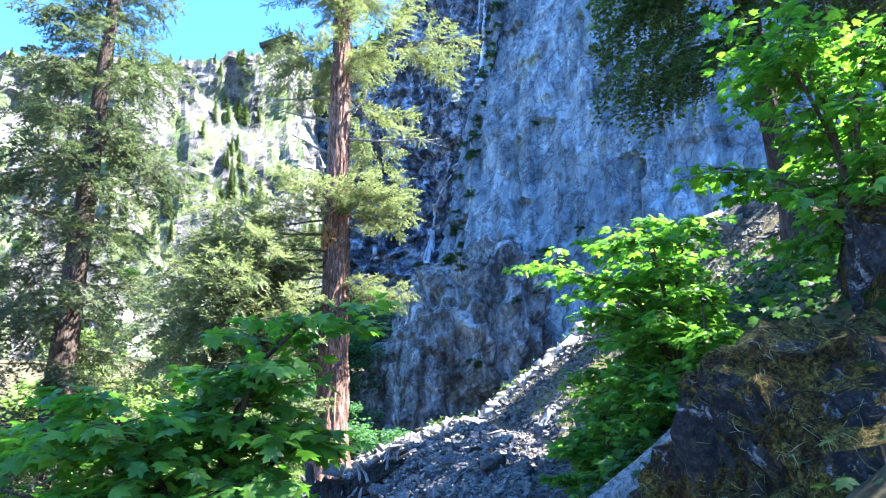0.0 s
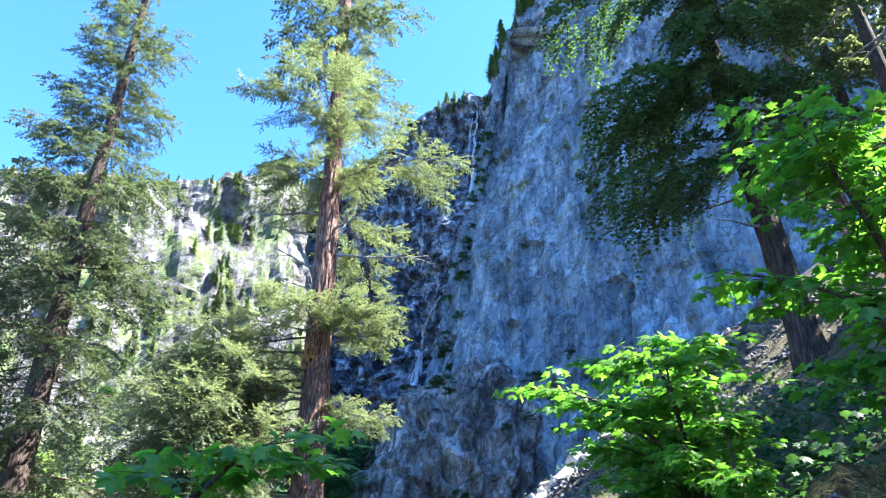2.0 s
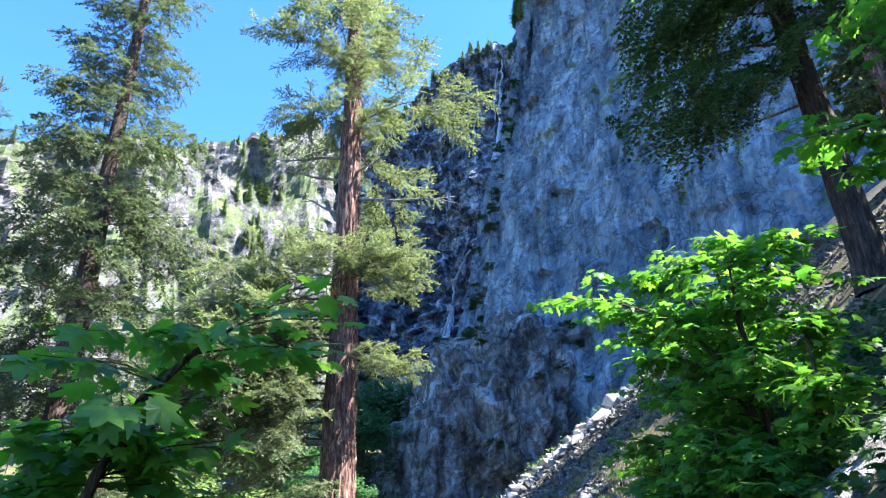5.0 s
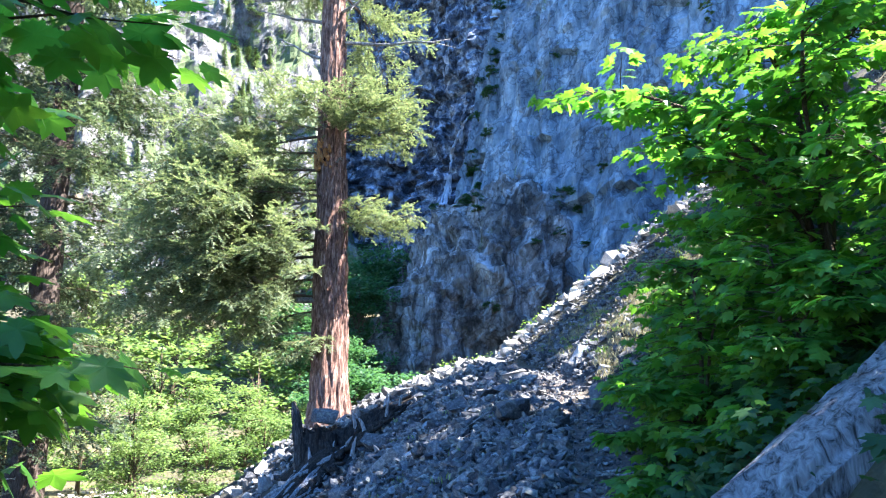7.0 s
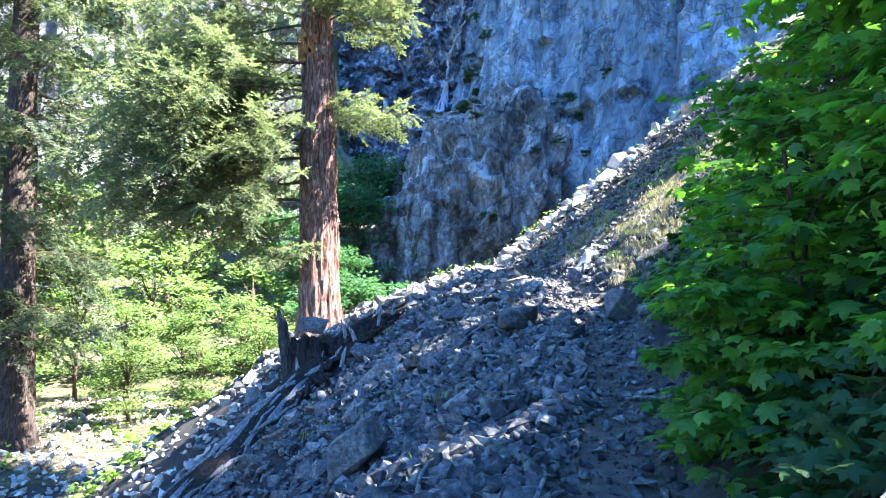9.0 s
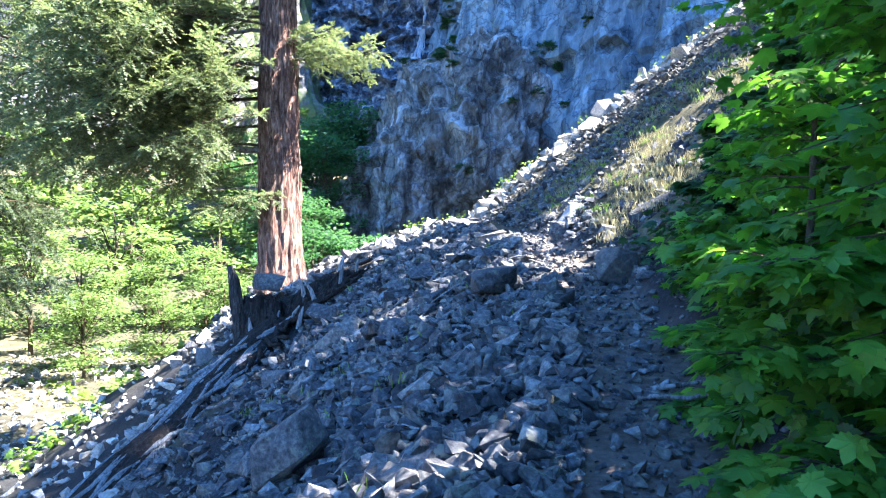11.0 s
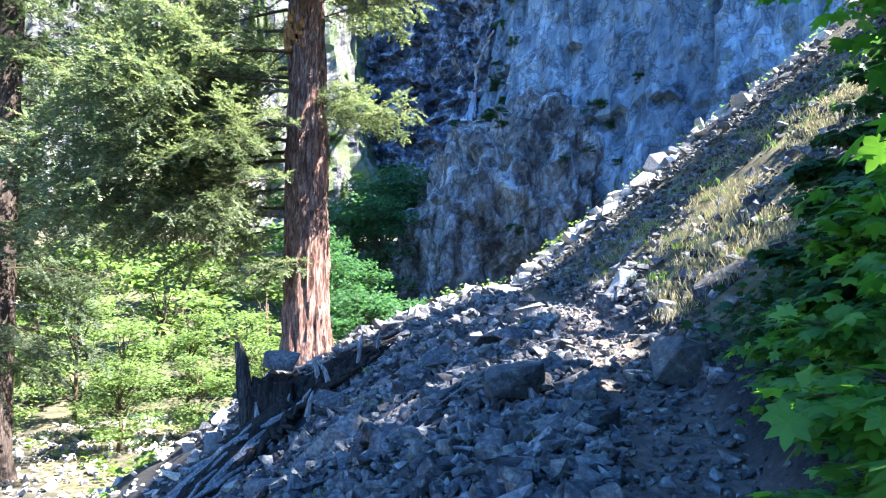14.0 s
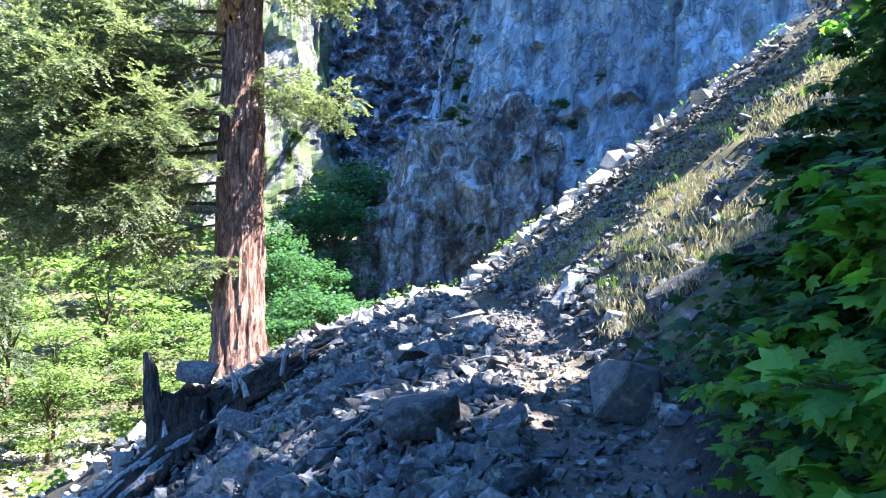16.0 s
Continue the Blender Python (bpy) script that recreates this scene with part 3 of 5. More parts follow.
# ---- conifers ----
def conifer_branch(length, seed, needle=(0.075, 0.042, 0.05), droop=0.25, reach=0.48, step=0.11, hang=0.15, rise=0.0):
    """A bough along +x with side shoots and needles: a wood mesh and a needle mesh."""
    rng = random.Random(seed)
    wood, tri = Soup(), []
    bend = rng.uniform(-0.1, 0.1)

    def spine(s):
        return Vector((length * s, length * bend * s * s + 0.04 * length * math.sin(s * 5 + seed), length * (rise * s - droop * s * s)))

    def shoot(p, d, size, level):
        n = max(3, int(size / needle[2]))
        up = Vector((0, 0, 1))
        side = d.cross(up).normalized()
        over = side.cross(d)
        curl = side * rng.uniform(-0.25, 0.25)
        q = p.copy()
        for k in range(n):
            t = k / n
            q = p + d * (size * t) + curl * (size * t * t) - up * (hang * size * t * t)
            for sgn in (1, -1):
                roll = rng.uniform(-0.7, 1.0)
                w = (side * sgn * math.cos(roll) + over * math.sin(roll) * 0.8 + d * rng.uniform(0.4, 0.9)).normalized()
                nl = needle[0] * rng.uniform(0.7, 1.25) * (1 - 0.35 * t)
                a = d * needle[1] * 0.5
                tri.append((q - a, q + a, q + w * nl))
        tri.append((q - side * needle[1], q + side * needle[1], q + d * needle[0]))
        if level == 2 and rng.random() < 0.45 and size > 3.5 * needle[0]:
            for sgn in (1, -1):
                f = (d * 0.75 + side * sgn * 0.6 + over * rng.uniform(-0.25, 0.5)).normalized()
                shoot(p + d * size * rng.uniform(0.25, 0.5), f, size * rng.uniform(0.4, 0.6), 3)

    ns = 9
    v, f = tube([spine(i / ns) for i in range(ns + 1)], [max(0.006, 0.009 * length * (1 - i / ns) ** 1.2) for i in range(ns + 1)], 6)
    wood.add(v, f)
    s, sgn = 0.12, 1
    while s < 1.0:
        p = spine(s)
        d0 = (spine(min(1, s + 0.05)) - spine(s - 0.05)).normalized()
        side = d0.cross(Vector((0, 0, 1))).normalized() * sgn
        size = length * reach * (0.25 + 0.75 * math.sin(min(1, s * 1.15) * math.pi * 0.93)) * rng.uniform(0.55, 1.15)
        d = (side * 0.8 + d0 * rng.uniform(0.4, 0.85) + Vector((0, 0, rng.gauss(-0.18, 0.32)))).normalized()
        if size > 0.12 and noise.noise(Vector((s * 4.5, sgn * 3, seed * 1.7))) > -0.28:
            e = p + d * size - Vector((0, 0, hang * size * 0.6))
            wv, wf = tube([p, (p + e) / 2 + Vector((0, 0, 0.03 * size)), e], [0.012, 0.008, 0.003], 3, caps=False)
            wood.add(wv, wf)
            k = 0.18
            tw = 1
            while k < 1.0:
                base = p.lerp(e, k) + Vector((0, 0, 0.03 * size * math.sin(k * 3.1)))
                sd = (d.cross(Vector((0, 0, 1))).normalized() * tw * 0.75 + d * 0.7 + Vector((0, 0, rng.gauss(-0.15, 0.5)))).normalized()
                shoot(base, sd, size * 0.27 * (1.1 - 0.6 * k) * rng.uniform(0.5, 1.3) + 0.07, 2)
                k += 0.066 / max(size, 0.25) * rng.uniform(0.8, 1.2) * step / 0.11
                tw = -tw
            shoot(p.lerp(e, 0.6), d, size * 0.4 + 0.08, 1)
        s += step / length * rng.uniform(0.75, 1.25) * 1.1
        sgn = -sgn
    shoot(spine(0.93), (spine(1) - spine(0.93)).normalized(), length * 0.09 + 0.1, 1)
    T = np.array([[p[:] for p in t] for t in tri], np.float32)
    return wood.mesh("bough_wood", MAT["twig"], True), mesh_tris("bough_needles", T.reshape(-1, 3), np.arange(len(T) * 3).reshape(-1, 3), MAT["needle"])


def cedar_branch(length, seed):
    """A drooping cedar bough with flat hanging sprays."""
    wood, needles = conifer_branch(length, seed, (0.1, 0.06, 0.06), 0.42, 0.45, 0.12, 1.0, 0.1)
    needles.materials[0] = MAT["cedar_leaf"]
    return wood, needles


def trunk(height, r0, r1, mat, lean=(0, 0), sides=44, rings=120, furrow=0.09, seed=0):
    """A furrowed, tapering trunk with a flared foot, standing at the origin."""
    verts, faces = [], []
    for j in range(rings + 1):
        f = j / rings
        z = height * f ** 1.25
        r = (r0 + (r1 - r0) * (z / height) ** 0.85) * (1 + 0.35 * math.exp(-z / 0.55))
        for i in range(sides):
            w = 2 * math.pi * i / sides
            c, s = math.cos(w), math.sin(w)
            g = noise.ridged_multi_fractal(Vector((c * 2.6 + seed, s * 2.6, z * 0.55)), 0.8, 2.1, 3, 1.0, 2.0)
            k = 1 + furrow * (g - 1.0) + 0.05 * noise.noise(Vector((c + seed, s, z * 0.35)))
            verts.append((r * k * c + lean[0] * z, r * k * s + lean[1] * z, z))
    for j in range(rings):
        for i in range(sides):
            faces.append((j * sides + i, j * sides + (i + 1) % sides, (j + 1) * sides + (i + 1) % sides, (j + 1) * sides + i))
    faces.append(tuple(rings * sides + i for i in range(sides)))
    return mesh_from("trunk", verts, faces, mat)


def bough(parent, meshes, z, az, scale, pitch=0.0, at=(0, 0)):
    """One bough on a tree; az: degrees from +x."""
    b = child("branch", meshes[0], parent)
    b.matrix_basis = pose(at[0], at[1], z, 0, -pitch, az) @ Matrix.Scale(scale, 4)
    child("needles", meshes[1], b)
    return b


def dead_limb(parent, z, az, length, rise, seed, at=(0, 0), r=0.055, forks=3):
    rng = random.Random(seed)
    s = Soup()
    a = radians(az)
    way = Vector((math.cos(a), math.sin(a), rise))
    pts = [Vector((*at, z)) + way * length * k / 6 + Vector((0, 0, rng.uniform(-0.05, 0.05) * length * 0.5)) for k in range(7)]
    s.add(*tube(pts, [r * (1 - k / 6.6) + 0.006 for k in range(7)], 6))
    for k in range(forks):
        p = pts[rng.randrange(2, 6)]
        d = (way + Vector((rng.uniform(-1, 1), rng.uniform(-1, 1), rng.uniform(-0.9, 0.4)))).normalized() * length * rng.uniform(0.15, 0.35)
        s.add(*tube([p, p + d * 0.5 + Vector((0, 0, 0.02)), p + d], [r * 0.35, r * 0.25, 0.004], 4))
    return child("dead_limb", s.mesh("dead_limb", MAT["grey_wood"], True), parent, "bare grey dead limb")


LONG = [conifer_branch(5.0, 40 + i) for i in range(3)]
SHORT = [conifer_branch(2.8, 50 + i, (0.07, 0.038, 0.04), 0.12, 0.5, 0.1, 0.1, 0.12) for i in range(3)]
FAR = [conifer_branch(5.0, 60 + i, (0.14, 0.075, 0.07), 0.28, 0.5, 0.23, 0.25) for i in range(3)]
THIN = [conifer_branch(5.0, 65 + i, (0.3, 0.24, 0.22), 0.28, 0.5, 0.3, 0.25) for i in range(2)]
SMALL_FAR = [conifer_branch(2.8, 70 + i, (0.13, 0.07, 0.07), 0.15, 0.5, 0.17, 0.15, 0.1) for i in range(2)]


def main_fir():
    base = (-4.5, 26.5, ground(-4.5, 26.5) - 0.15)
    t = empty("fir_tree", base, "tall old fir with furrowed red-brown bark on the talus edge", "tree")
    child("trunk", trunk(47, 0.66, 0.1, MAT["bark"], sides=64, rings=190, furrow=0.17), t, "deeply furrowed red-brown trunk")
    rng = random.Random(5)
    # low boughs reaching out over the valley side
    for z, az, sc, pitch in ((4.2, 186, 0.85, -4), (4.6, 205, 1.25, 6), (5.3, 168, 1.25, 4), (6.1, 196, 1.45, 0), (6.7, 215, 1.2, -2), (7.4, 178, 1.5, 2), (7.9, 160, 1.1, 0),
                             (8.6, 192, 1.3, 4), (9.2, 210, 1.3, 2), (10.0, 183, 1.35, 8), (10.6, 170, 1.3, 8), (10.9, 200, 1.15, 10), (5.6, 232, 0.9, -6), (7.0, 240, 0.8, -3), (9.6, 150, 0.9, 0),
                             (6.4, 176, 1.5, 2), (7.1, 201, 1.6, 4), (8.2, 222, 1.2, 4), (8.9, 174, 1.5, 6)):
        bough(t, LONG[rng.randrange(3)], z, az, sc, pitch)
    for z, az, sc, pitch in ((7.3, -8, 1.15, 2), (7.6, -28, 0.8, 6), (10.3, 8, 1.25, 12), (10.6, -30, 1.2, 10), (10.9, -62, 1.15, 12), (10.6, -95, 1.0, 10), (11.1, -120, 1.1, 12), (11.3, -15, 1.25, 12), (10.8, -45, 1.2, 4), (7.2, -20, 0.95, -4), (2.9, 215, 0.9, -6), (2.7, 190, 0.6, -8), (3.1, 245, 0.7, -6)):
        bough(t, SHORT[rng.randrange(3)], z, az, sc, pitch)
    # the dense upper crown
    z = 17.2
    while z < 46:
        f = (z - 16) / 31
        for _ in range(2 if z < 23 else 3):
            sc = (1.05 - 0.8 * f) * rng.uniform(0.4, 1.2)
            bough(t, (LONG if z < 23 else FAR)[rng.randrange(3)], z, rng.uniform(0, 360), sc, rng.uniform(-8, 18) + 12 * f)
        bough(t, SHORT[rng.randrange(3)], z + 0.2, rng.uniform(0, 360), rng.uniform(0.7, 1.0) * (1 - 0.4 * f), 12)
        z += rng.uniform(0.6, 1.1)
    for k, (z, az, ln, rise) in enumerate(((14.4, -12, 4.6, -0.12), (15.2, 172, 3.2, 0.35), (13.6, 190, 2.2, 0.45), (12.6, 205, 1.9, 0.2), (16.6, 165, 4.2, 0.15), (3.3, 183, 2.1, 0.02), (8.0, 5, 1.4, 0.2),
                                           (8.2, 200, 2.4, -0.15), (4.45, 200, 1.6, 0.05), (6.6, 185, 1.6, 0.1), (15.6, -35, 2.2, 0.1), (9.3, -60, 0.9, 0.3), (12.0, -25, 1.2, 0.15))):
        dead_limb(t, z, az, ln, rise, k, (0, 0), 0.075, 4)
    # the bent limb that turns upwards
    child("dead_limb", mesh_from("dead_limb", *tube([(-0.5, -0.1, 4.5), (-1.3, -0.25, 4.5), (-2.1, -0.3, 4.75), (-2.65, -0.3, 5.3), (-2.8, -0.3, 6.1), (-2.7, -0.3, 7.0)], [0.11, 0.1, 0.09, 0.075, 0.055, 0.03], 8, 0.2, 3), MAT["grey_wood"], True), t, "bare bent grey limb")
    # torn patch of pale wood where a limb broke off
    for k in range(44):
        a, zz = radians(rng.uniform(205, 280)), rng.uniform(9.2, 10.2)
        p = Vector((0.62 * math.cos(a), 0.62 * math.sin(a), zz))
        q = p * 1.02 + Vector((0.05 * math.cos(a), 0.07 * math.sin(a), rng.uniform(-0.25, 0.12)))
        child("torn_splinter", mesh_from("torn_splinter", *tube([p, q], [rng.uniform(0.05, 0.1), 0.015], 6), MAT["torn"]), t, "splintered orange-brown torn wood")


def fir(loc, height, r0, seed, label, first=4.0, width=1.15, step=0.75, boughs=2, group="", kits=None):
    t = empty("fir_tree", (loc[0], loc[1], ground(*loc) - 0.15), label, "tree", group)
    child("trunk", trunk(height, r0, 0.06, MAT["cedar_bark"], sides=22, rings=60, seed=seed), t)
    rng = random.Random(seed)
    z = first
    while z < height - 0.5:
        f = (z - first) / (height - first)
        for _ in range(boughs):
            sc = width * (1.0 - 0.85 * f) * rng.uniform(0.45, 1.2) * (0.7 + 0.3 * min(1, f * 5))
            kit = (kits or FAR)[rng.randrange(2)] if sc > 0.45 or kits else SMALL_FAR[rng.randrange(2)]
            bough(t, kit, z, rng.uniform(0, 360), sc * 1.6 if kit in SMALL_FAR else sc, rng.uniform(-4, 8) + 16 * f)
        z += step * rng.uniform(0.75, 1.25) * (1 - 0.3 * f)
    for k in range(5):
        dead_limb(t, rng.uniform(first * 0.4, first * 1.6), rng.uniform(0, 360), rng.uniform(1.2, 3), rng.uniform(-0.2, 0.1), seed + k)
    return t


main_fir()
# far boughs take the needles with shade in their colour
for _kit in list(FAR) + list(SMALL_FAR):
    _kit[1].materials[0] = MAT["shaded_needle"]
fir((-19.8, 34), 56, 0.85, 91, "tall dark fir with dense needled boughs beside the valley", 5.0, 1.5, 0.72, 3)
fir((-33, 40), 38, 0.6, 92, "tall fir at the valley side", 6.0, 1.2, 1.2, 2)
# unseen firs added to shape sun and shade on trail, talus and bushes
for k, (p, h, wide, step, n) in enumerate((((12, 1.7), 26, 0.8, 0.85, 2), ((13.2, 9.4), 20, 0.85, 0.75, 3), ((22, 21.6), 18, 0.8, 0.7, 3), ((17, 21.8), 15.5, 0.75, 0.5, 3), ((14, 5.0), 20, 0.8, 1.6, 2), ((14.4, 12.2), 18, 0.55, 0.7, 3), ((14.5, 15.4), 14.0, 0.75, 0.3, 4), ((16.5, 18.9), 16.2, 0.8, 0.3, 4))):
    fir(p, h, 0.35, 100 + k, "unseen fir added to shade the trail and talus", (9.5, 1.5, 1.5, 1.5, 1.5, 1.5, 11.2, 13.2)[k], wide, step, n, "firs above the trail", THIN)


def cedar():
    t = empty("cedar_tree", (8, 14, ground(8, 14) - 0.2), "dark cedar leaning over the slope with drooping sprays", "tree")
    lean = (-0.06, -0.02)
    child("trunk", trunk(22, 0.32, 0.11, MAT["cedar_bark"], lean, 30, 80, 0.12, 4), t, "fibrous dark brown cedar trunk")
    rng = random.Random(8)
    kit = [cedar_branch(3.6, 80 + i) for i in range(3)]
    z = 5.2
    while z < 21:
        for _ in range(3):
            az = rng.choice((rng.uniform(160, 285), rng.uniform(170, 270), rng.uniform(145, 320)))
            bough(t, kit[rng.randrange(3)], z, az, rng.uniform(0.55, 1.15), rng.uniform(-16, 6), (lean[0] * z, lean[1] * z))
        z += rng.uniform(0.55, 0.9)
    for k, (z, az, ln) in enumerate(((3.4, 200, 1.6), (4.3, 150, 2.0), (6.0, 230, 2.2))):
        dead_limb(t, z, az, ln, -0.05, 300 + k, (lean[0] * z, lean[1] * z), 0.035)


cedar()

# ---- broad-leaved bushes and trees ----
def maple_leaf():
    """A seven-lobed leaf about one unit across, its stalk at the origin, folded a little along the middle."""
    tips = ((-150, 0.36), (-100, 0.5), (-50, 0.58), (0, 0.66), (50, 0.58), (100, 0.5), (150, 0.36))
    out = [(0, -0.02, 0)]
    for i, (a, r) in enumerate(tips):
        for da, k in ((-13, 0.74), (0, 1.0), (13, 0.74)):
            w = radians(a + da)
            out.append((math.sin(w) * r * k, 0.3 + math.cos(w) * r * k, -0.18 * (r * k * math.sin(w)) ** 2 - 0.1 * (r * k) ** 2))
        if i < 6:
            w = radians(a + 25)
            out.append((math.sin(w) * 0.34, 0.3 + math.cos(w) * 0.34, -0.01))
    v = np.array([(0, 0.3, 0.03)] + out)
    n = len(out)
    f = np.array([(0, 1 + (i + 1) % n, 1 + i) for i in range(n)])
    return v, f


LEAF_V, LEAF_F = maple_leaf()


def leaf_pose(rng, p, out, size, tilt=0.45):
    """Where a leaf sits: lying roughly level, its tip outwards and a little down."""
    az = math.atan2(out.y, out.x) + rng.gauss(0, 0.7) - math.pi / 2
    m = Matrix.Translation(p) @ Euler((-abs(rng.gauss(0.35, tilt)), rng.gauss(0, tilt * 0.7), az), "XYZ").to_matrix().to_4x4()
    return m @ Matrix.Scale(size, 4)


def maple(name, base, stems, size, per_stem, seed, label, mat="maple", picked=0, droop=0.5, spread=0.55, pick_side=None):
    """A bush of arching stems in layers of leaves. stems: tips relative to the foot. picked: leaves that are pieces of their own."""
    rng = random.Random(seed)
    t = empty(name, base, label, "bush" if name != "maple_tree" else "tree")
    V, F, o, near = [], [], 0, []
    for tip in stems:
        tip = Vector(tip)
        bow = Vector((-tip.x * 0.25, -tip.y * 0.25, tip.z * 0.22))
        path = [tip * k + bow * math.sin(k * math.pi) + Vector((0.03 * math.sin(k * 9 + seed), 0.03 * math.cos(k * 7), 0)) * tip.length * 0.4 for k in (0, 0.15, 0.3, 0.45, 0.6, 0.75, 0.9, 1.0)]
        s = Soup()
        L = tip.length
        s.add(*tube(path, [0.012 * L * (1 - i / 8.5) + 0.003 for i in range(8)], 6))
        for k in range(per_stem):
            i = rng.choice((1, 2, 3, 3, 4, 4, 5, 5, 6, 6))
            p = path[i].lerp(path[i + 1], rng.random())
            a = rng.uniform(0, 6.28)
            out = Vector((math.cos(a), math.sin(a), rng.uniform(-0.15, 0.35))) + Vector((tip.x, tip.y, 0)) / L * 0.5
            ln = L * spread * rng.uniform(0.25, 0.75) * (1 - 0.5 * i / 7)
            q = p + out * ln - Vector((0, 0, droop * 0.2 * ln))
            mid = (p + q) / 2 + Vector((0, 0, 0.06 * ln))
            s.add(*tube([p, mid, q], [0.006, 0.0045, 0.002], 3, caps=False))
            nl = max(4, int(ln / size * 1.9))
            for j in range(nl):
                f = (j + 1) / nl
                c = p.lerp(q, f) + Vector((0, 0, 0.06 * ln * math.sin(f * 3.1)))
                for sg in (1, -1):
                    d = out.normalized() * 0.5 + Vector((-out.y, out.x, 0)).normalized() * sg * (0.9 if f < 1 else 0.3)
                    stalk = c + d * size * rng.uniform(0.3, 0.7) + Vector((0, 0, rng.uniform(-0.35, 0.15) * size))
                    m = leaf_pose(rng, stalk, d, size * rng.uniform(0.6, 1.2))
                    wp = Vector(base) + stalk
                    if len(near) < picked and (pick_side is None or wp.x < pick_side):
                        near.append(m)
                    else:
                        A = np.array(m)
                        V.append(LEAF_V @ A[:3, :3].T + A[:3, 3])
                        F.append(LEAF_F + o)
                        o += len(LEAF_V)
        child("stem", s.mesh("stem", MAT["twig"], True), t)
    fol = child("foliage", mesh_tris("foliage", np.vstack(V), np.vstack(F), MAT[mat]), t)
    fol["kind"] = "stuff"
    if near:
        me = mesh_tris("leaf", LEAF_V, LEAF_F, MAT[mat])
        for m in near:
            lf = child("leaf", me, t)
            lf.matrix_basis = m
    return t


def g(x, y, up=0.0):
    return (x, y, ground(x, y) + up)


# right of the trail, from the start onwards
maple("maple_bush", g(3.5, 5.3), ((-0.7, -0.6, 2.3), (-0.2, 0.3, 3.0), (0.6, -0.3, 2.6), (-1.0, 0.4, 1.6), (0.9, 0.8, 2.2), (0.2, -0.9, 1.6)), 0.13, 30, 11, "bright green maple bush hanging over a mossy boulder")
maple("maple_bush", g(3.0, 8.6), ((-1.55, 0.0, 2.1), (-1.1, -0.5, 1.4), (-0.3, 0.2, 2.8), (0.5, -0.4, 2.6), (0.6, 0.8, 2.0), (-1.0, 0.7, 1.9), (-0.5, -1.0, 2.1)), 0.14, 30, 12,
      "large vine maple bush with bright leaves beside the trail", picked=120, pick_side=2.2)
maple("maple_bush", g(2.0, 8.75), ((-0.6, -0.3, -0.15), (-0.55, 0.2, -0.35), (-0.5, -0.1, 0.5), (-0.2, -0.6, 0.2), (-0.3, 0.5, 0.5), (0.1, 0.1, 1.5), (-0.6, 0.1, 0.15), (0.2, -0.4, 1.1), (-0.3, -0.5, -0.2)), 0.12, 32, 42, "dense low maple bush leaning over the trail", picked=170, pick_side=1.95, spread=0.7)
maple("maple_bush", g(2.2, 9.9), ((-0.5, -0.3, -0.25), (-0.45, 0.3, -0.35), (-0.5, 0.0, 0.6), (0.0, -0.6, 0.5), (-0.2, 0.5, 0.6), (0.3, 0.1, 1.6), (-0.4, 0.1, 0.1)), 0.12, 32, 43, "dense low maple bush leaning over the trail", spread=0.7)
maple("maple_bush", g(2.6, 11.0), ((-0.55, -0.3, -0.25), (-0.5, 0.3, -0.3), (-0.5, 0.0, 0.5), (0.0, -0.6, 0.5), (-0.1, 0.5, 0.5), (0.3, 0.1, 1.2)), 0.12, 32, 47, "dense low maple bush leaning over the trail", spread=0.7)
maple("maple_bush", g(2.2, 7.8), ((-0.35, -0.3, 0.1), (-0.2, -0.5, 0.5), (0.3, -0.4, 0.9), (0.1, 0.2, 1.2), (0.5, -0.6, 0.6), (-0.1, -0.6, 0.1)), 0.12, 34, 53, "low leafy maple bush on the bank above the trail", spread=0.7)
maple("maple_bush", g(2.9, 7.4), ((-0.7, -0.3, 0.0), (-0.6, 0.3, 0.3), (-0.4, -0.1, 1.0), (0.2, 0.2, 1.4), (-0.1, -0.6, 0.7)), 0.12, 26, 48, "maple bush on the bank above the trail", spread=0.6)
maple("maple_bush", g(3.7, 11.0), ((-1.0, -0.4, 1.0), (-0.4, -0.6, 2.2), (-0.7, 0.2, 2.9), (0.4, 0.3, 2.4), (-0.9, 0.8, 1.4)), 0.14, 28, 13, "leafy maple bush overhanging the trail's upper side")
maple("maple_bush", g(3.1, 12.0), ((-0.6, -0.4, 0.0), (-0.6, 0.4, -0.1), (-0.4, 0.0, 0.8), (0.0, 0.7, 0.6), (0.2, -0.6, 0.7)), 0.12, 28, 44, "dense low maple bush leaning over the trail")
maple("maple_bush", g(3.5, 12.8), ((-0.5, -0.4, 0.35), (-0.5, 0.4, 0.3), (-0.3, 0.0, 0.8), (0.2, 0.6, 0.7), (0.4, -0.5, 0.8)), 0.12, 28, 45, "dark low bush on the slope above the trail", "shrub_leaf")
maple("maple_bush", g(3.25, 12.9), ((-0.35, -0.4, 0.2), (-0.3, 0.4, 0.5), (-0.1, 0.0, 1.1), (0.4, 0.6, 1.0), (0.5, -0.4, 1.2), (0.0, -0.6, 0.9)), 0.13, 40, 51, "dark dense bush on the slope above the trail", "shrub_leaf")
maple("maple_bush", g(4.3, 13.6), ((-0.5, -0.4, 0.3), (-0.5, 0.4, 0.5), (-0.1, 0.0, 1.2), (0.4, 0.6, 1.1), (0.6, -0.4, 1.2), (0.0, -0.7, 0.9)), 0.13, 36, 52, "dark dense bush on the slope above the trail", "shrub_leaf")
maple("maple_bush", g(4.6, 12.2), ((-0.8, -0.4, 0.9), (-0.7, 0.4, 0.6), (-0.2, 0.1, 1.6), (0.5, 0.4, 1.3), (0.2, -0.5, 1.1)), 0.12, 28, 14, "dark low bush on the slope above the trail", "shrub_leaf")
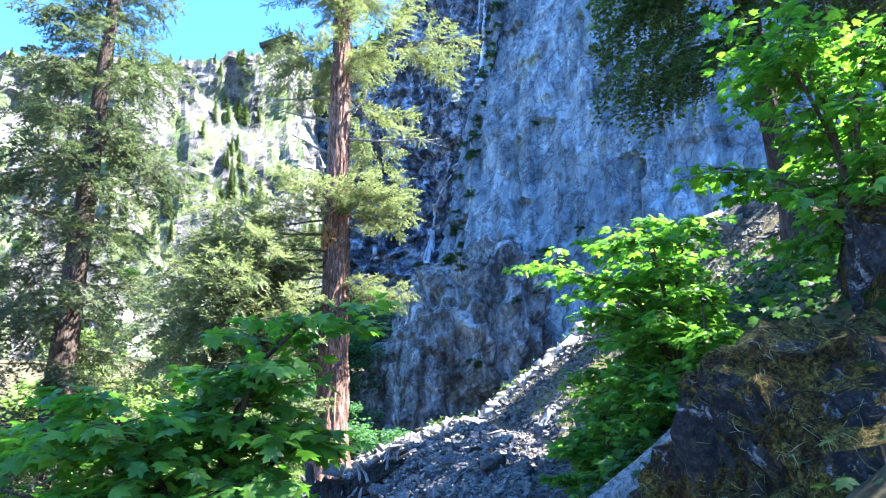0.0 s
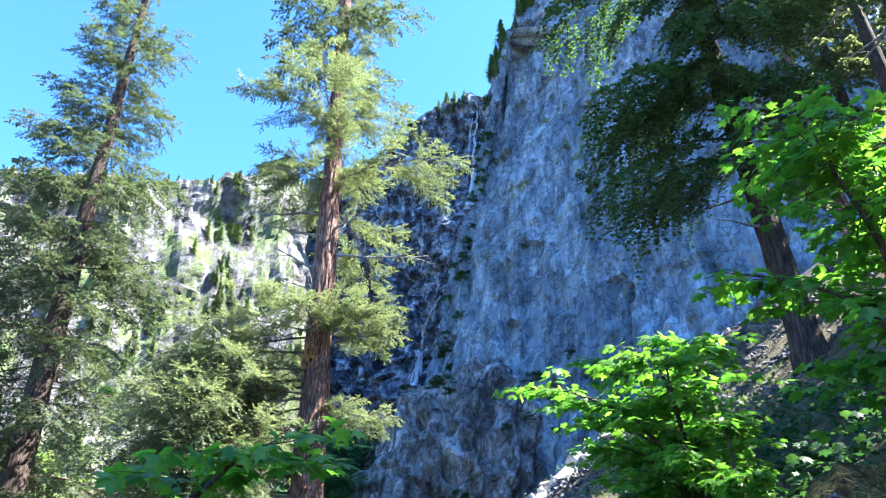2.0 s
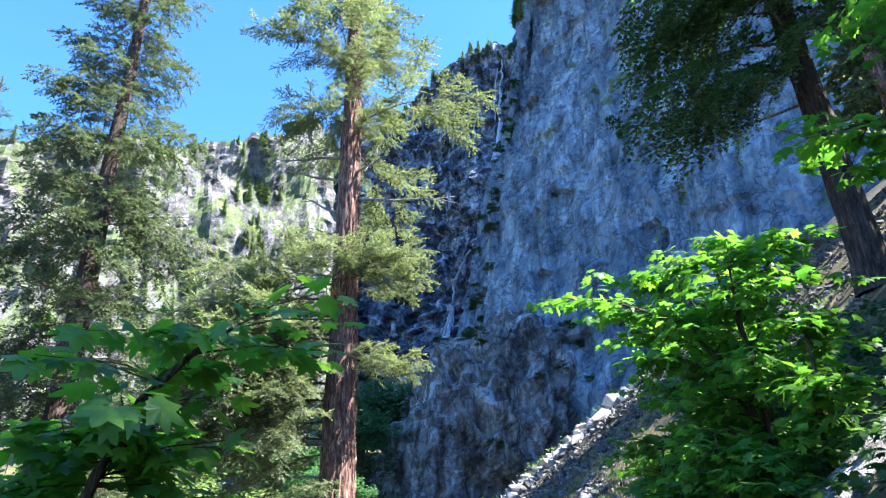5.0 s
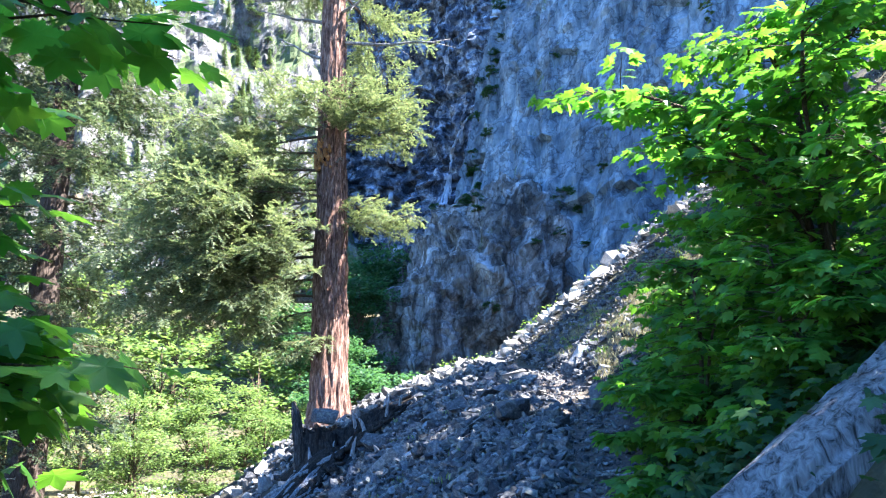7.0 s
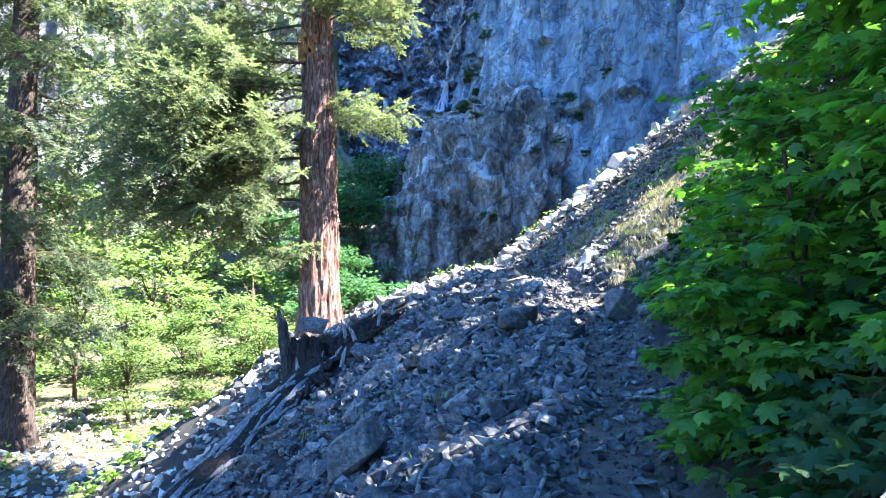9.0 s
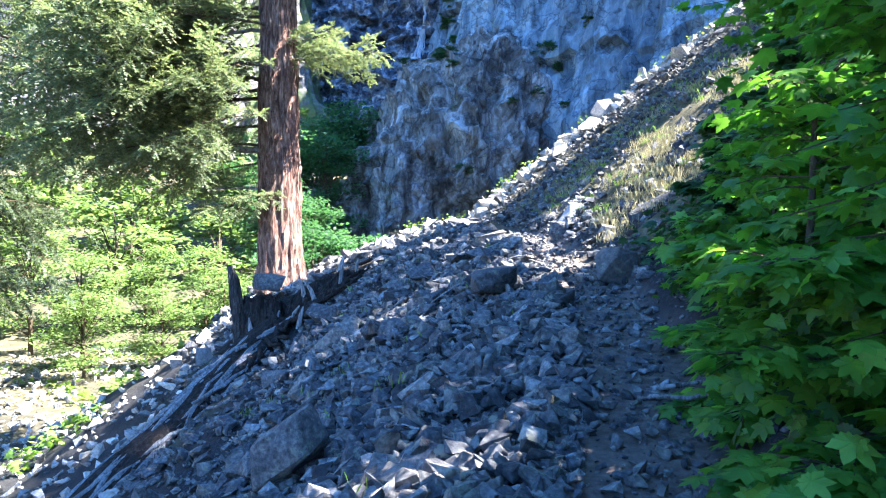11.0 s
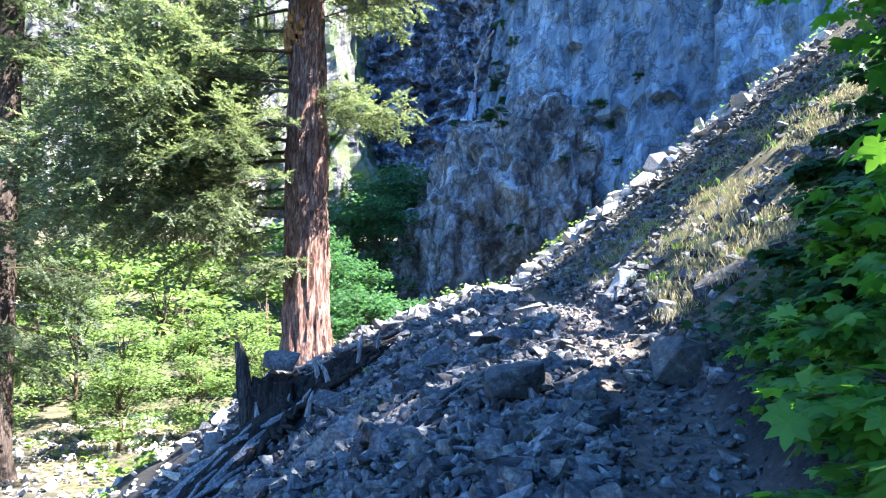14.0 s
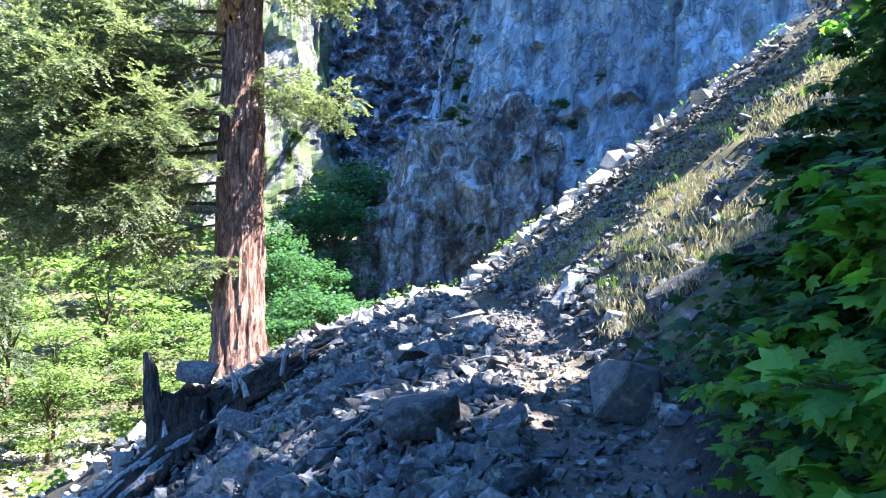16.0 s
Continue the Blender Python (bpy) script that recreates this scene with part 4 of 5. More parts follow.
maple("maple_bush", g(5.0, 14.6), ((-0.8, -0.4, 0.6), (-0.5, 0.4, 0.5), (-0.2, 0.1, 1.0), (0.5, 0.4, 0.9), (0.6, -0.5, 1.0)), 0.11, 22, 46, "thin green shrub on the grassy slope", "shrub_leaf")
maple("maple_bush", g(6.2, 16.5), ((-0.8, -0.3, 1.0), (0.3, 0.3, 1.3), (0.6, -0.4, 1.0), (-0.3, 0.6, 0.7)), 0.11, 16, 15, "green shrub on the grassy slope")
# left of the trail
maple("maple_bush", g(-1.9, 5.2), ((0.95, -0.2, 3.4), (0.5, 0.1, 3.0), (-2.3, 0.3, 2.3), (-2.1, -0.6, 1.9), (-0.8, -0.3, 2.8), (0.95, 0.1, 2.5), (-1.3, 0.2, 2.6), (0.6, -0.6, 2.2), (-0.3, -0.7, 2.6), (0.0, 0.4, 3.1), (-1.7, -0.2, 2.1), (-0.9, -0.9, 1.9)), 0.16, 36, 16, "maple sapling with broad dark green leaves below the trail", spread=0.45)
maple("maple_bush", g(-3.6, 7.2), ((0.6, 0.2, 2.3), (-0.5, -0.2, 2.0), (0.1, 0.6, 1.7), (-0.8, 0.5, 1.3)), 0.15, 12, 17, "young maple with pale green leaves below the trail")


def leafy_crown(name, radius, height, leaves, leaf, seed, mat, lobes=9, trunk_r=0.12):
    """A broad-leaved tree at the origin: limbs, and leaves in loose uneven clumps. Returns wood and foliage meshes."""
    rng = random.Random(seed)
    s = Soup()
    s.add(*tube([(0, 0, 0), (0.05 * radius, 0, height * 0.3), (-0.05 * radius, 0.04, height * 0.65), (0, 0, height * 0.92)], [trunk_r, trunk_r * 0.75, trunk_r * 0.45, 0.02], 8))
    T = []
    for k in range(lobes * 3):
        a, z = rng.uniform(0, 6.28), height * rng.uniform(0.2, 0.95)
        r = radius * (1 - 0.55 * abs(z / height - 0.45) * 1.6) * rng.uniform(0.35, 0.95)
        c = Vector((math.cos(a) * r, math.sin(a) * r, z))
        s.add(*tube([(0, 0, z * 0.6), c * 0.5 + Vector((0, 0, z * 0.35)), c], [trunk_r * 0.3, trunk_r * 0.2, 0.008], 4, caps=False))
        cr = radius * rng.uniform(0.28, 0.5)
        for _ in range(leaves // (lobes * 3)):
            d = Vector((rng.gauss(0, 1), rng.gauss(0, 1), rng.gauss(0, 0.5))).normalized() * cr * rng.random() ** 0.4
            d.z *= 0.55
            p = c + d
            az, ti = rng.uniform(0, 6.28), rng.gauss(0, 0.5)
            u = Vector((math.cos(az), math.sin(az), math.sin(ti) * 0.7)) * leaf * rng.uniform(0.6, 1.2)
            w = Vector((-math.sin(az), math.cos(az), rng.gauss(0, 0.4))) * leaf * 0.5
            T += [(p - u * 0.5, p + w * 0.6, p + u * 0.5), (p - u * 0.5, p + u * 0.5, p - w * 0.6)]
    T = np.array([[q[:] for q in t] for t in T], np.float32)
    return s.mesh(name + "_wood", MAT["twig"], True), mesh_tris(name + "_leaves", T.reshape(-1, 3), np.arange(len(T) * 3).reshape(-1, 3), MAT[mat])


def plant_trees(name, kits, spots, label, group, category="tree", sink=0.1):
    rng = random.Random(len(spots))
    for i, (x, y, sc) in enumerate(spots):
        wood, leaves = kits[i % len(kits)]
        t = empty(name, (x, y, ground(x, y) - sink), label, category, group)
        t.rotation_euler.z = rng.uniform(0, 6.28)
        t.scale = (sc, sc, sc * rng.uniform(0.9, 1.15))
        child("trunk", wood, t)
        child("crown", leaves, t)


VALLEY = [leafy_crown("valley_maple", 2.6, 6.5, 4200, 0.22, 21 + i, "valley_leaf") for i in range(3)]
GULLY = [leafy_crown("gully_maple", 3.0, 7.0, 4200, 0.27, 31 + i, "shaded_gully_leaf") for i in range(2)]
DISTANT = [leafy_crown("distant_maple", 3.0, 7.0, 1500, 0.5, 35 + i, "valley_leaf") for i in range(2)]
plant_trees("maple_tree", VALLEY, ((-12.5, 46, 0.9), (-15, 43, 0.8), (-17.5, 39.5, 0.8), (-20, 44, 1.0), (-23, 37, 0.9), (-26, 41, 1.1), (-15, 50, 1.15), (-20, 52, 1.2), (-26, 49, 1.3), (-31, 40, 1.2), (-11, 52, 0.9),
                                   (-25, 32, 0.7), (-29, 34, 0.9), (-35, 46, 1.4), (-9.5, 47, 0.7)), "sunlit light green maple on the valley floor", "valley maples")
plant_trees("maple_tree", DISTANT, ((-26, 60, 1.4), (-18, 62, 1.4), (-34, 56, 1.5), (-42, 52, 1.5), (-40, 66, 1.7), (-50, 60, 1.6), (-30, 72, 1.7), (-58, 74, 1.8), (-46, 82, 1.9), (-36, 90, 1.9), (-24, 84, 1.8), (-66, 62, 1.8), (-54, 48, 1.5),
                                    (-70, 88, 2.0), (-52, 98, 2.0), (-28, 102, 2.0), (-40, 110, 2.0)), "light green maple across the valley", "distant maples")
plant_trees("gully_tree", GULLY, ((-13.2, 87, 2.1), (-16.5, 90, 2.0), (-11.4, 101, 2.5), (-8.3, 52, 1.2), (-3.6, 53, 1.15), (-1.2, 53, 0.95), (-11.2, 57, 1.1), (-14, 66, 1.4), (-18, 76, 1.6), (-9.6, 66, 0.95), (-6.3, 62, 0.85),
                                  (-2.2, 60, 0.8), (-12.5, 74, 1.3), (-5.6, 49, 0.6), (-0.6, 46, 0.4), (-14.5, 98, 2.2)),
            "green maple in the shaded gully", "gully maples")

# ---- single rocks ----
LOOSE = "angular grey talus rock beside the trail"
mossy = boulder("boulder", (2.75, 4.5, 0.95), (3.3, 2.1, 3.0), (6, 8, 12), 2, "huge mossy boulder with pale lichen patches", MAT["moss_rock"], 40, 0.1, 8)


def dry_needles(ob, count, seed):
    """Dead grass and needles lying on a boulder."""
    rng = random.Random(seed)
    m = ob.matrix_world
    tree = BVHTree.FromPolygons([m @ v.co for v in ob.data.vertices], [p.vertices for p in ob.data.polygons])
    base = m.translation
    V, F = [], []
    while len(F) < count * 3:
        p = Vector((base.x + rng.uniform(-2.2, 1.2), base.y - 3, base.z + rng.uniform(0.4, 4.4)))
        hit, nor, _, _ = tree.ray_cast(p, Vector((0.1, 0.75, -0.6)))
        if hit is None or nor.z < -0.1:
            continue
        d = nor.cross(Vector((rng.gauss(0, 1), rng.gauss(0, 1), rng.gauss(0, 1)))).normalized()
        side = nor.cross(d)
        ln, bow, w = rng.uniform(0.03, 0.14), rng.gauss(0, 0.35), rng.uniform(0.001, 0.0025)
        o = len(V)
        for k in range(4):
            f = k / 3
            q = hit + d * ln * (f - 0.5) + side * bow * ln * f * (1 - f) * 2 + nor * (0.006 + 0.03 * f * (1 - f))
            V.extend((q + side * w * (1.1 - f), q - side * w * (1.1 - f)))
        F.extend((o + 2 * k, o + 2 * k + 1, o + 2 * k + 3, o + 2 * k + 2) for k in range(3))
    me = bpy.data.meshes.new("dry_needles")
    me.from_pydata(V, [], F)
    me.materials.append(MAT["grass"])
    tagged(new("dry_needles", me), "pale dead grass and needles on a mossy boulder", "litter", kind="stuff")


dry_needles(mossy, 750, 77)
boulder("boulder", (4.3, 5.0, 2.6), (2.4, 1.8, 2.2), (0, 0, 30), 9, "mossy boulder under the maple bush", MAT["moss_rock"], 40, 0.06, 4)
for loc, size, rot, seed, label in (
        ((0.97, 14.05, 1.2), (0.72, 0.58, 0.34), (4, -6, 10), 21, "dark overhanging slab on the talus"),
        ((2.33, 14.05, 1.36), (0.56, 0.48, 0.48), (0, 10, 30), 22, "pale grey boulder at the trail's edge"),
        ((2.25, 14.2, 1.2), (0.25, 0.2, 0.28), (0, 5, 60), 23, "small grey rock at the trail's edge"),
        ((2.9, 18.9, 2.1), (0.75, 0.5, 1.0), (0, 38, -10), 24, "tall tilted slab with a pale face"),
        ((2.55, 18.3, 1.85), (0.6, 0.5, 0.5), (0, 10, 40), 25, "dark rock below the tilted slab"),
        ((3.35, 15.6, 1.95), (0.85, 0.6, 0.75), (0, -30, 20), 26, "dark rock half buried in the slope"),
        ((3.05, 14.4, 1.55), (0.5, 0.45, 0.42), (0, -25, 70), 27, "dark angular rock beside the trail"),
        ((1.1, 27.2, 2.45), (1.5, 0.9, 0.85), (0, -12, 15), 28, "large pale sunlit rock on the crest"),
        ((0.5, 27.0, 2.2), (0.9, 0.7, 0.5), (0, 8, 50), 29, "pale sunlit rock on the crest"),
        ((1.7, 27.6, 2.9), (0.8, 0.6, 0.55), (10, -20, 80), 30, "pale sunlit rock on the crest"),
        ((-0.52, 16.05, 0.44), (1.0, 0.65, 0.36), (10, -24, -20), 31, "flat tan slab lying on the talus"),
        ((-1.25, 16.5, 0.27), (1.3, 0.85, 0.4), (14, -28, -35), 32, "broad blue-grey slab lying on the talus"),
        ((0.06, 12.3, 0.3), (0.55, 0.5, 0.62), (0, 8, 15), 33, "upright grey block with a flat top"),
        ((-0.9, 11.6, 0.02), (0.9, 0.55, 0.45), (10, -35, -25), 34, "tilted dark slab below the trail"),
        ((-3.55, 21.3, 0.95), (0.85, 0.6, 0.5), (5, 8, 20), 35, "grey rock lodged on a broken stump"),
        ((-0.4, 20.3, 0.9), (0.7, 0.5, 0.5), (0, -18, 10), 36, LOOSE),
        ((-1.3, 19.5, 0.4), (0.8, 0.6, 0.55), (0, -25, 60), 37, LOOSE)):
    boulder("rock", loc, size, rot, seed, label, MAT["pale_and_sunlit_rock"] if "pale" in label or "tan" in label else None, 22, 0.04, 1)


def loose_rocks():
    rng = random.Random(77)
    meshes, pale = [], []
    for v, f in ROCKS[:16]:
        meshes.append(mesh_tris("rock", v, f, MAT["rock"]))
        pale.append(mesh_tris("rock", v, f, MAT["pale_and_sunlit_rock"]))
    n = 0
    while n < 180:
        y = rng.uniform(8, 29)
        x = np.interp(y, TRAIL_Y, TRAIL_X) + rng.choice((rng.uniform(-6, -0.7), rng.uniform(-3.5, -0.7), rng.uniform(-4.5, -0.9)))
        s = min(0.38 if y < 14 else 0.55, 0.17 * rng.paretovariate(1.9)) * (1 + 0.02 * (y - 8))
        ob = new("rock", meshes[rng.randrange(16)])
        ob.matrix_world = Matrix.Translation((x, y, ground(x, y) + s * 0.16)) @ turn(rng, 0.35).to_4x4() @ Matrix.Diagonal((s * rng.uniform(0.9, 1.4), s, s * rng.uniform(0.7, 1.1), 1))
        tagged(ob, LOOSE, "rock", "talus rocks")
        n += 1
    # rocks along the crest, paled to carry sunlight in their colour
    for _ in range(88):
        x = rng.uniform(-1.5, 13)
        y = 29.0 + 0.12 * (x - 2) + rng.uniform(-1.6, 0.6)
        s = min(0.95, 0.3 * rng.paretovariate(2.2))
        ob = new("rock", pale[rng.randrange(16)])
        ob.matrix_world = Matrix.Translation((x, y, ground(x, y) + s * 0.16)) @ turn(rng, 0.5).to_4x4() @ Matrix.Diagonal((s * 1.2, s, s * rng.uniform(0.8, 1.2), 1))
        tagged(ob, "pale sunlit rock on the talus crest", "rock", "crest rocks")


loose_rocks()


def talus_spots():
    rng = random.Random(3)
    out = []
    while len(out) < 17000:
        y = -3 + 33 * rng.random() ** 0.95
        x = np.interp(y, TRAIL_Y, TRAIL_X) - 0.38 - 7.5 * rng.random() ** 1.3
        out.append((x, y, min(0.15 + 0.005 * y, 0.046 * rng.paretovariate(1.7)) * (1 + 0.012 * y)))
    for _ in range(13000):
        y = 8.5 + 12 * rng.random() ** 1.3
        out.append((np.interp(y, TRAIL_Y, TRAIL_X) - 0.3 - 4.2 * rng.random() ** 1.2, y, min(0.13, 0.03 * rng.paretovariate(1.6))))
    for _ in range(2600):
        y = 8.5 + 14 * rng.random() ** 1.2
        out.append((np.interp(y, TRAIL_Y, TRAIL_X) - 0.45 - 3.6 * rng.random() ** 1.1, y, rng.uniform(0.1, 0.24)))
    for _ in range(9000):
        y = rng.uniform(15, 29.5)
        x = np.interp(y, TRAIL_Y, TRAIL_X) + 0.5 + 9 * rng.random() ** 1.2
        if noise.noise(Vector((x * 0.5, y * 0.5, 4))) > -0.3:
            out.append((x, y, min(0.24, 0.04 * rng.paretovariate(1.7))))
    for _ in range(3800):
        y = rng.uniform(13, 30.5)
        x = np.interp(y, TRAIL_Y, TRAIL_X) + 0.5 + 13 * rng.random() ** 1.4
        if noise.noise(Vector((x * 0.35, y * 0.35, 9))) > -0.25 or y > 26:
            out.append((x, y, min(0.42 if y > 26 else 0.2, 0.06 * rng.paretovariate(1.9))))
    for _ in range(9500):
        y = rng.uniform(0, 22)
        out.append((np.interp(y, TRAIL_Y, TRAIL_X) + rng.gauss(-0.05, 0.42), y, min(0.11, 0.014 * rng.paretovariate(1.5))))
    return out


rubble("talus_rubble", talus_spots(), "loose grey angular talus rubble over the slope", None, 4)


def floor_spots():
    rng = random.Random(6)
    out = []
    while len(out) < 7000:
        x, y = rng.uniform(-26, -4.2), rng.uniform(2, 52)
        if noise.noise(Vector((x * 0.16, y * 0.16, 2))) > -0.18 or y < 26:
            out.append((x, y, min(0.45, 0.12 * rng.paretovariate(1.9))))
    return out


# valley stones in the paled rock, so the floor reads as sunlit
rubble("valley_rubble", floor_spots(), "bright sunlit rubble on the valley floor", MAT["pale_and_sunlit_rock"], 5)


def crest_spots():
    rng = random.Random(9)
    out = []
    for _ in range(2600):
        x = rng.uniform(-2.5, 13.5)
        out.append((x, 28.9 + 0.12 * (x - 2) + rng.gauss(-0.35, 0.55), min(0.45, 0.09 * rng.paretovariate(1.9))))
    return out


# crest stones in the same rock, sunlight put into its colour
rubble("crest_rubble", crest_spots(), "pale sunlit rubble along the talus crest", MAT["pale_and_sunlit_rock"], 8)


# ---- logs and stump ----
def log(name, a, b, ra, rb, mat, label, seed, sides=26, rings=40, splinters=0):
    """A lying log, cracked along the grain, with broken ends."""
    a, b = Vector(a), Vector(b)
    rng = random.Random(seed)
    d = (b - a).normalized()
    u = d.cross(Vector((0, 0, 1))).normalized()
    w = d.cross(u)
    verts, faces = [], []
    for j in range(rings + 1):
        f = j / rings
        for i in range(sides):
            t = 2 * math.pi * i / sides
            k = noise.ridged_multi_fractal(Vector((math.cos(t) * 2.2 + seed, math.sin(t) * 2.2, f * 1.3)), 0.8, 2.1, 4, 1.0, 2.0)
            r = (ra + (rb - ra) * f) * (0.86 + 0.16 * k + 0.05 * noise.noise(Vector((t, f * 8, seed))))
            end = (rng.uniform(-0.12, 0.18) if j in (0, rings) else 0)
            verts.append(a + (b - a) * f + d * end + (u * math.cos(t) + w * math.sin(t)) * r + Vector((0, 0, 0.08 * math.sin(f * 3 + seed))))
    for j in range(rings):
        for i in range(sides):
            faces.append((j * sides + i, j * sides + (i + 1) % sides, (j + 1) * sides + (i + 1) % sides, (j + 1) * sides + i))
    faces += [tuple(range(sides - 1, -1, -1)), tuple(rings * sides + i for i in range(sides))]
    t = empty(name, a, label, "log")
    mesh = mesh_from("bole", [v - a for v in verts], faces, mat)
    child("bole", mesh, t)
    for _ in range(splinters):
        f = rng.random()
        p = (b - a) * f + Vector((rng.uniform(-1, 1) * ra, 0, ra * 0.9))
        q = p + Vector((rng.uniform(-0.3, 0.3), rng.uniform(-0.4, 0.2), rng.uniform(0.05, 0.3)))
        child("splinter", mesh_from("splinter", *tube([p, (p + q) / 2, q], [0.03, 0.022, 0.006], 5), MAT["grey_wood"]), t)
    return t


log("fallen_log", (0.98, 6.6, 0.42), (3.2, 7.05, 2.08), 0.2, 0.24, MAT["grey_wood"], "cracked silver log lying beside a mossy boulder", 8, 34, 60)
log("fallen_log", g(-6.4, 25.2, 0.1), g(-3.6, 24.6, 0.25), 0.1, 0.07, MAT["grey_wood"], "thin grey log lying below the fir", 9)
log("fallen_log", g(-15, 38, 0.3), g(-10.5, 36, 0.35), 0.16, 0.1, MAT["grey_wood"], "grey log lying across the valley rubble", 10)


def rotten_log():
    """A broad, half rotted log down the slope from the stump, its bleached grain standing in strips."""
    rng = random.Random(7)
    a, b = Vector(g(-3.1, 20.8, -0.34)), Vector(g(-5.5, 15.6, -0.24))
    t = log("fallen_log", a, b, 0.62, 0.46, MAT["dark_wood"], "broad half-rotted log with bleached grey grain lying down the talus", 7, 40, 70)
    across = (b - a).cross(Vector((0, 0, 1))).normalized()
    for k in range(70):
        f0 = rng.random() ** 0.8 * 0.8
        f1 = min(1.0, f0 + rng.uniform(0.12, 0.4))
        o, o1 = rng.uniform(-0.95, 0.95), rng.gauss(0, 0.08)
        pts = []
        for i in range(7):
            f = f0 + (f1 - f0) * i / 6
            r = (0.62 - 0.16 * f) * 1.04
            w = max(-1, min(1, o + o1 * i / 2))
            pts.append((b - a) * f + across * (r * w) + Vector((0, 0, r * math.sqrt(1.02 - w * w) + 0.08 * math.sin(f * 3 + 7) + rng.uniform(-0.01, 0.06) + (0.14 * (i / 6) ** 3 if k % 4 == 0 else 0))))
        s = rng.uniform(0.018, 0.05)
        child("grain_strip", mesh_from("grain_strip", *tube(pts, [s * (0.35 + math.sin(math.pi * (i + 0.6) / 7.2)) for i in range(7)], 6, 0.5, k), MAT["bleached"]), t, "bleached blue-grey strip of grain")


def stump():
    x, y = -3.55, 21.25
    z = ground(x, y)
    t = empty("stump", (x, y, z - 0.3), "shattered dark stump with splintered roots", "stump")
    rng = random.Random(12)
    verts, faces = [], []
    sides, rings = 36, 14
    for j in range(rings + 1):
        f = j / rings
        for i in range(sides):
            w = 2 * math.pi * i / sides
            k = noise.ridged_multi_fractal(Vector((math.cos(w) * 2.5, math.sin(w) * 2.5, f * 0.6)), 0.8, 2.1, 4, 1.0, 2.0)
            r = (0.72 - 0.2 * f + 0.3 * math.exp(-f * 6)) * (0.7 + 0.3 * k)
            top = 1.2 + 0.4 * noise.noise(Vector((math.cos(w) * 1.8, math.sin(w) * 1.8, 5))) + 0.16 * noise.noise(Vector((math.cos(w) * 5, math.sin(w) * 5, 9)))
            verts.append((r * math.cos(w), r * math.sin(w), top * f))
    for j in range(rings):
        for i in range(sides):
            faces.append((j * sides + i, j * sides + (i + 1) % sides, (j + 1) * sides + (i + 1) % sides, (j + 1) * sides + i))
    c = len(verts)
    verts.append((0, 0, 1.05))
    faces += [(rings * sides + i, rings * sides + (i + 1) % sides, c) for i in range(sides)]
    child("bole", mesh_from("bole", verts, faces, MAT["dark_wood"]), t)
    # a standing slab of the old shell, and the rotted root mass towards the trail
    child("shell", mesh_from("shell", *tube([(-0.5, -0.25, 0.1), (-0.52, -0.27, 0.7), (-0.6, -0.3, 1.2), (-0.66, -0.3, 1.6), (-0.74, -0.32, 1.95)], [0.2, 0.17, 0.15, 0.12, 0.05], 10, 0.7, 4), MAT["old_log"]), t, "upright weathered slab of shell")
    mv, mf = [], []
    for j in range(15):
        for i in range(40):
            w, e = 2 * math.pi * i / 40, math.pi / 2 * j / 14
            p = Vector((math.cos(w) * math.cos(e), math.sin(w) * math.cos(e), math.sin(e)))
            k = 0.75 + 0.35 * noise.ridged_multi_fractal(p * 2.2, 0.8, 2.1, 4, 1.0, 2.0) * 0.6 + 0.3 * noise.noise(p * 5)
            q = Vector((0.95 + 1.25 * p.x * k, -0.15 + 0.6 * p.y * k, 0))
            mv.append(Vector((q.x, q.y, land(x + q.x, y + q.y) - z + 0.22 + 0.6 * p.z * k)))
    for j in range(14):
        for i in range(40):
            mf.append((j * 40 + i, j * 40 + (i + 1) % 40, (j + 1) * 40 + (i + 1) % 40, (j + 1) * 40 + i))
    child("root_mass", mesh_from("root_mass", mv, mf, MAT["dark_wood"]), t, "black rotted root mass")
    # tangled roots
    for k in range(48):
        a = rng.uniform(-1.5, 0.9)
        L = rng.uniform(0.7, 2.6)
        p = Vector((0.35 * math.cos(a), 0.35 * math.sin(a), rng.uniform(0.25, 0.9)))
        pts = [p]
        for i in range(1, 6):
            q = Vector((math.cos(a + rng.uniform(-0.5, 0.5)), math.sin(a + rng.uniform(-0.5, 0.5)), 0)) * L / 5
            pts.append(pts[-1] + q)
            gx, gy = x + pts[-1].x, y + pts[-1].y
            pts[-1].z = max(land(gx, gy) - z + 0.52, pts[-2].z - rng.uniform(0.05, 0.3)) + rng.uniform(-0.03, 0.08)
        r = rng.uniform(0.04, 0.13)
        child("root", mesh_from("root", *tube(pts, [r * (1 - i / 6.5) + 0.012 for i in range(6)], 7, 0.5, k), MAT["dark_wood"], True), t)
    for k, (dx, dy, h, tx) in enumerate(((0.95, -0.5, 0.75, -0.15), (0.3, -0.6, 0.5, 0.1), (1.55, 0.2, 0.6, 0.12), (-0.35, -0.45, 0.7, -0.1), (2.0, -0.1, 0.45, 0.05), (0.7, -0.9, 0.4, 0.2), (1.7, -0.45, 0.7, 0.1), (1.2, -0.7, 0.5, -0.25), (0.5, -0.75, 0.35, 0.3), (-0.15, -0.75, 0.6, -0.06), (1.0, -1.5, 0.45, 0.1))):
        zb = ground(x + dx, y + dy) - z + 0.4
        child("splinter", mesh_from("splinter", *tube([(dx, dy, zb), (dx + tx * 0.4, dy, zb + h * 0.6), (dx + tx, dy, zb + h)], [0.06, 0.045, 0.012], 6, 0.4, k), MAT["grey_wood"]), t, "bleached splinter")


rotten_log()
stump()


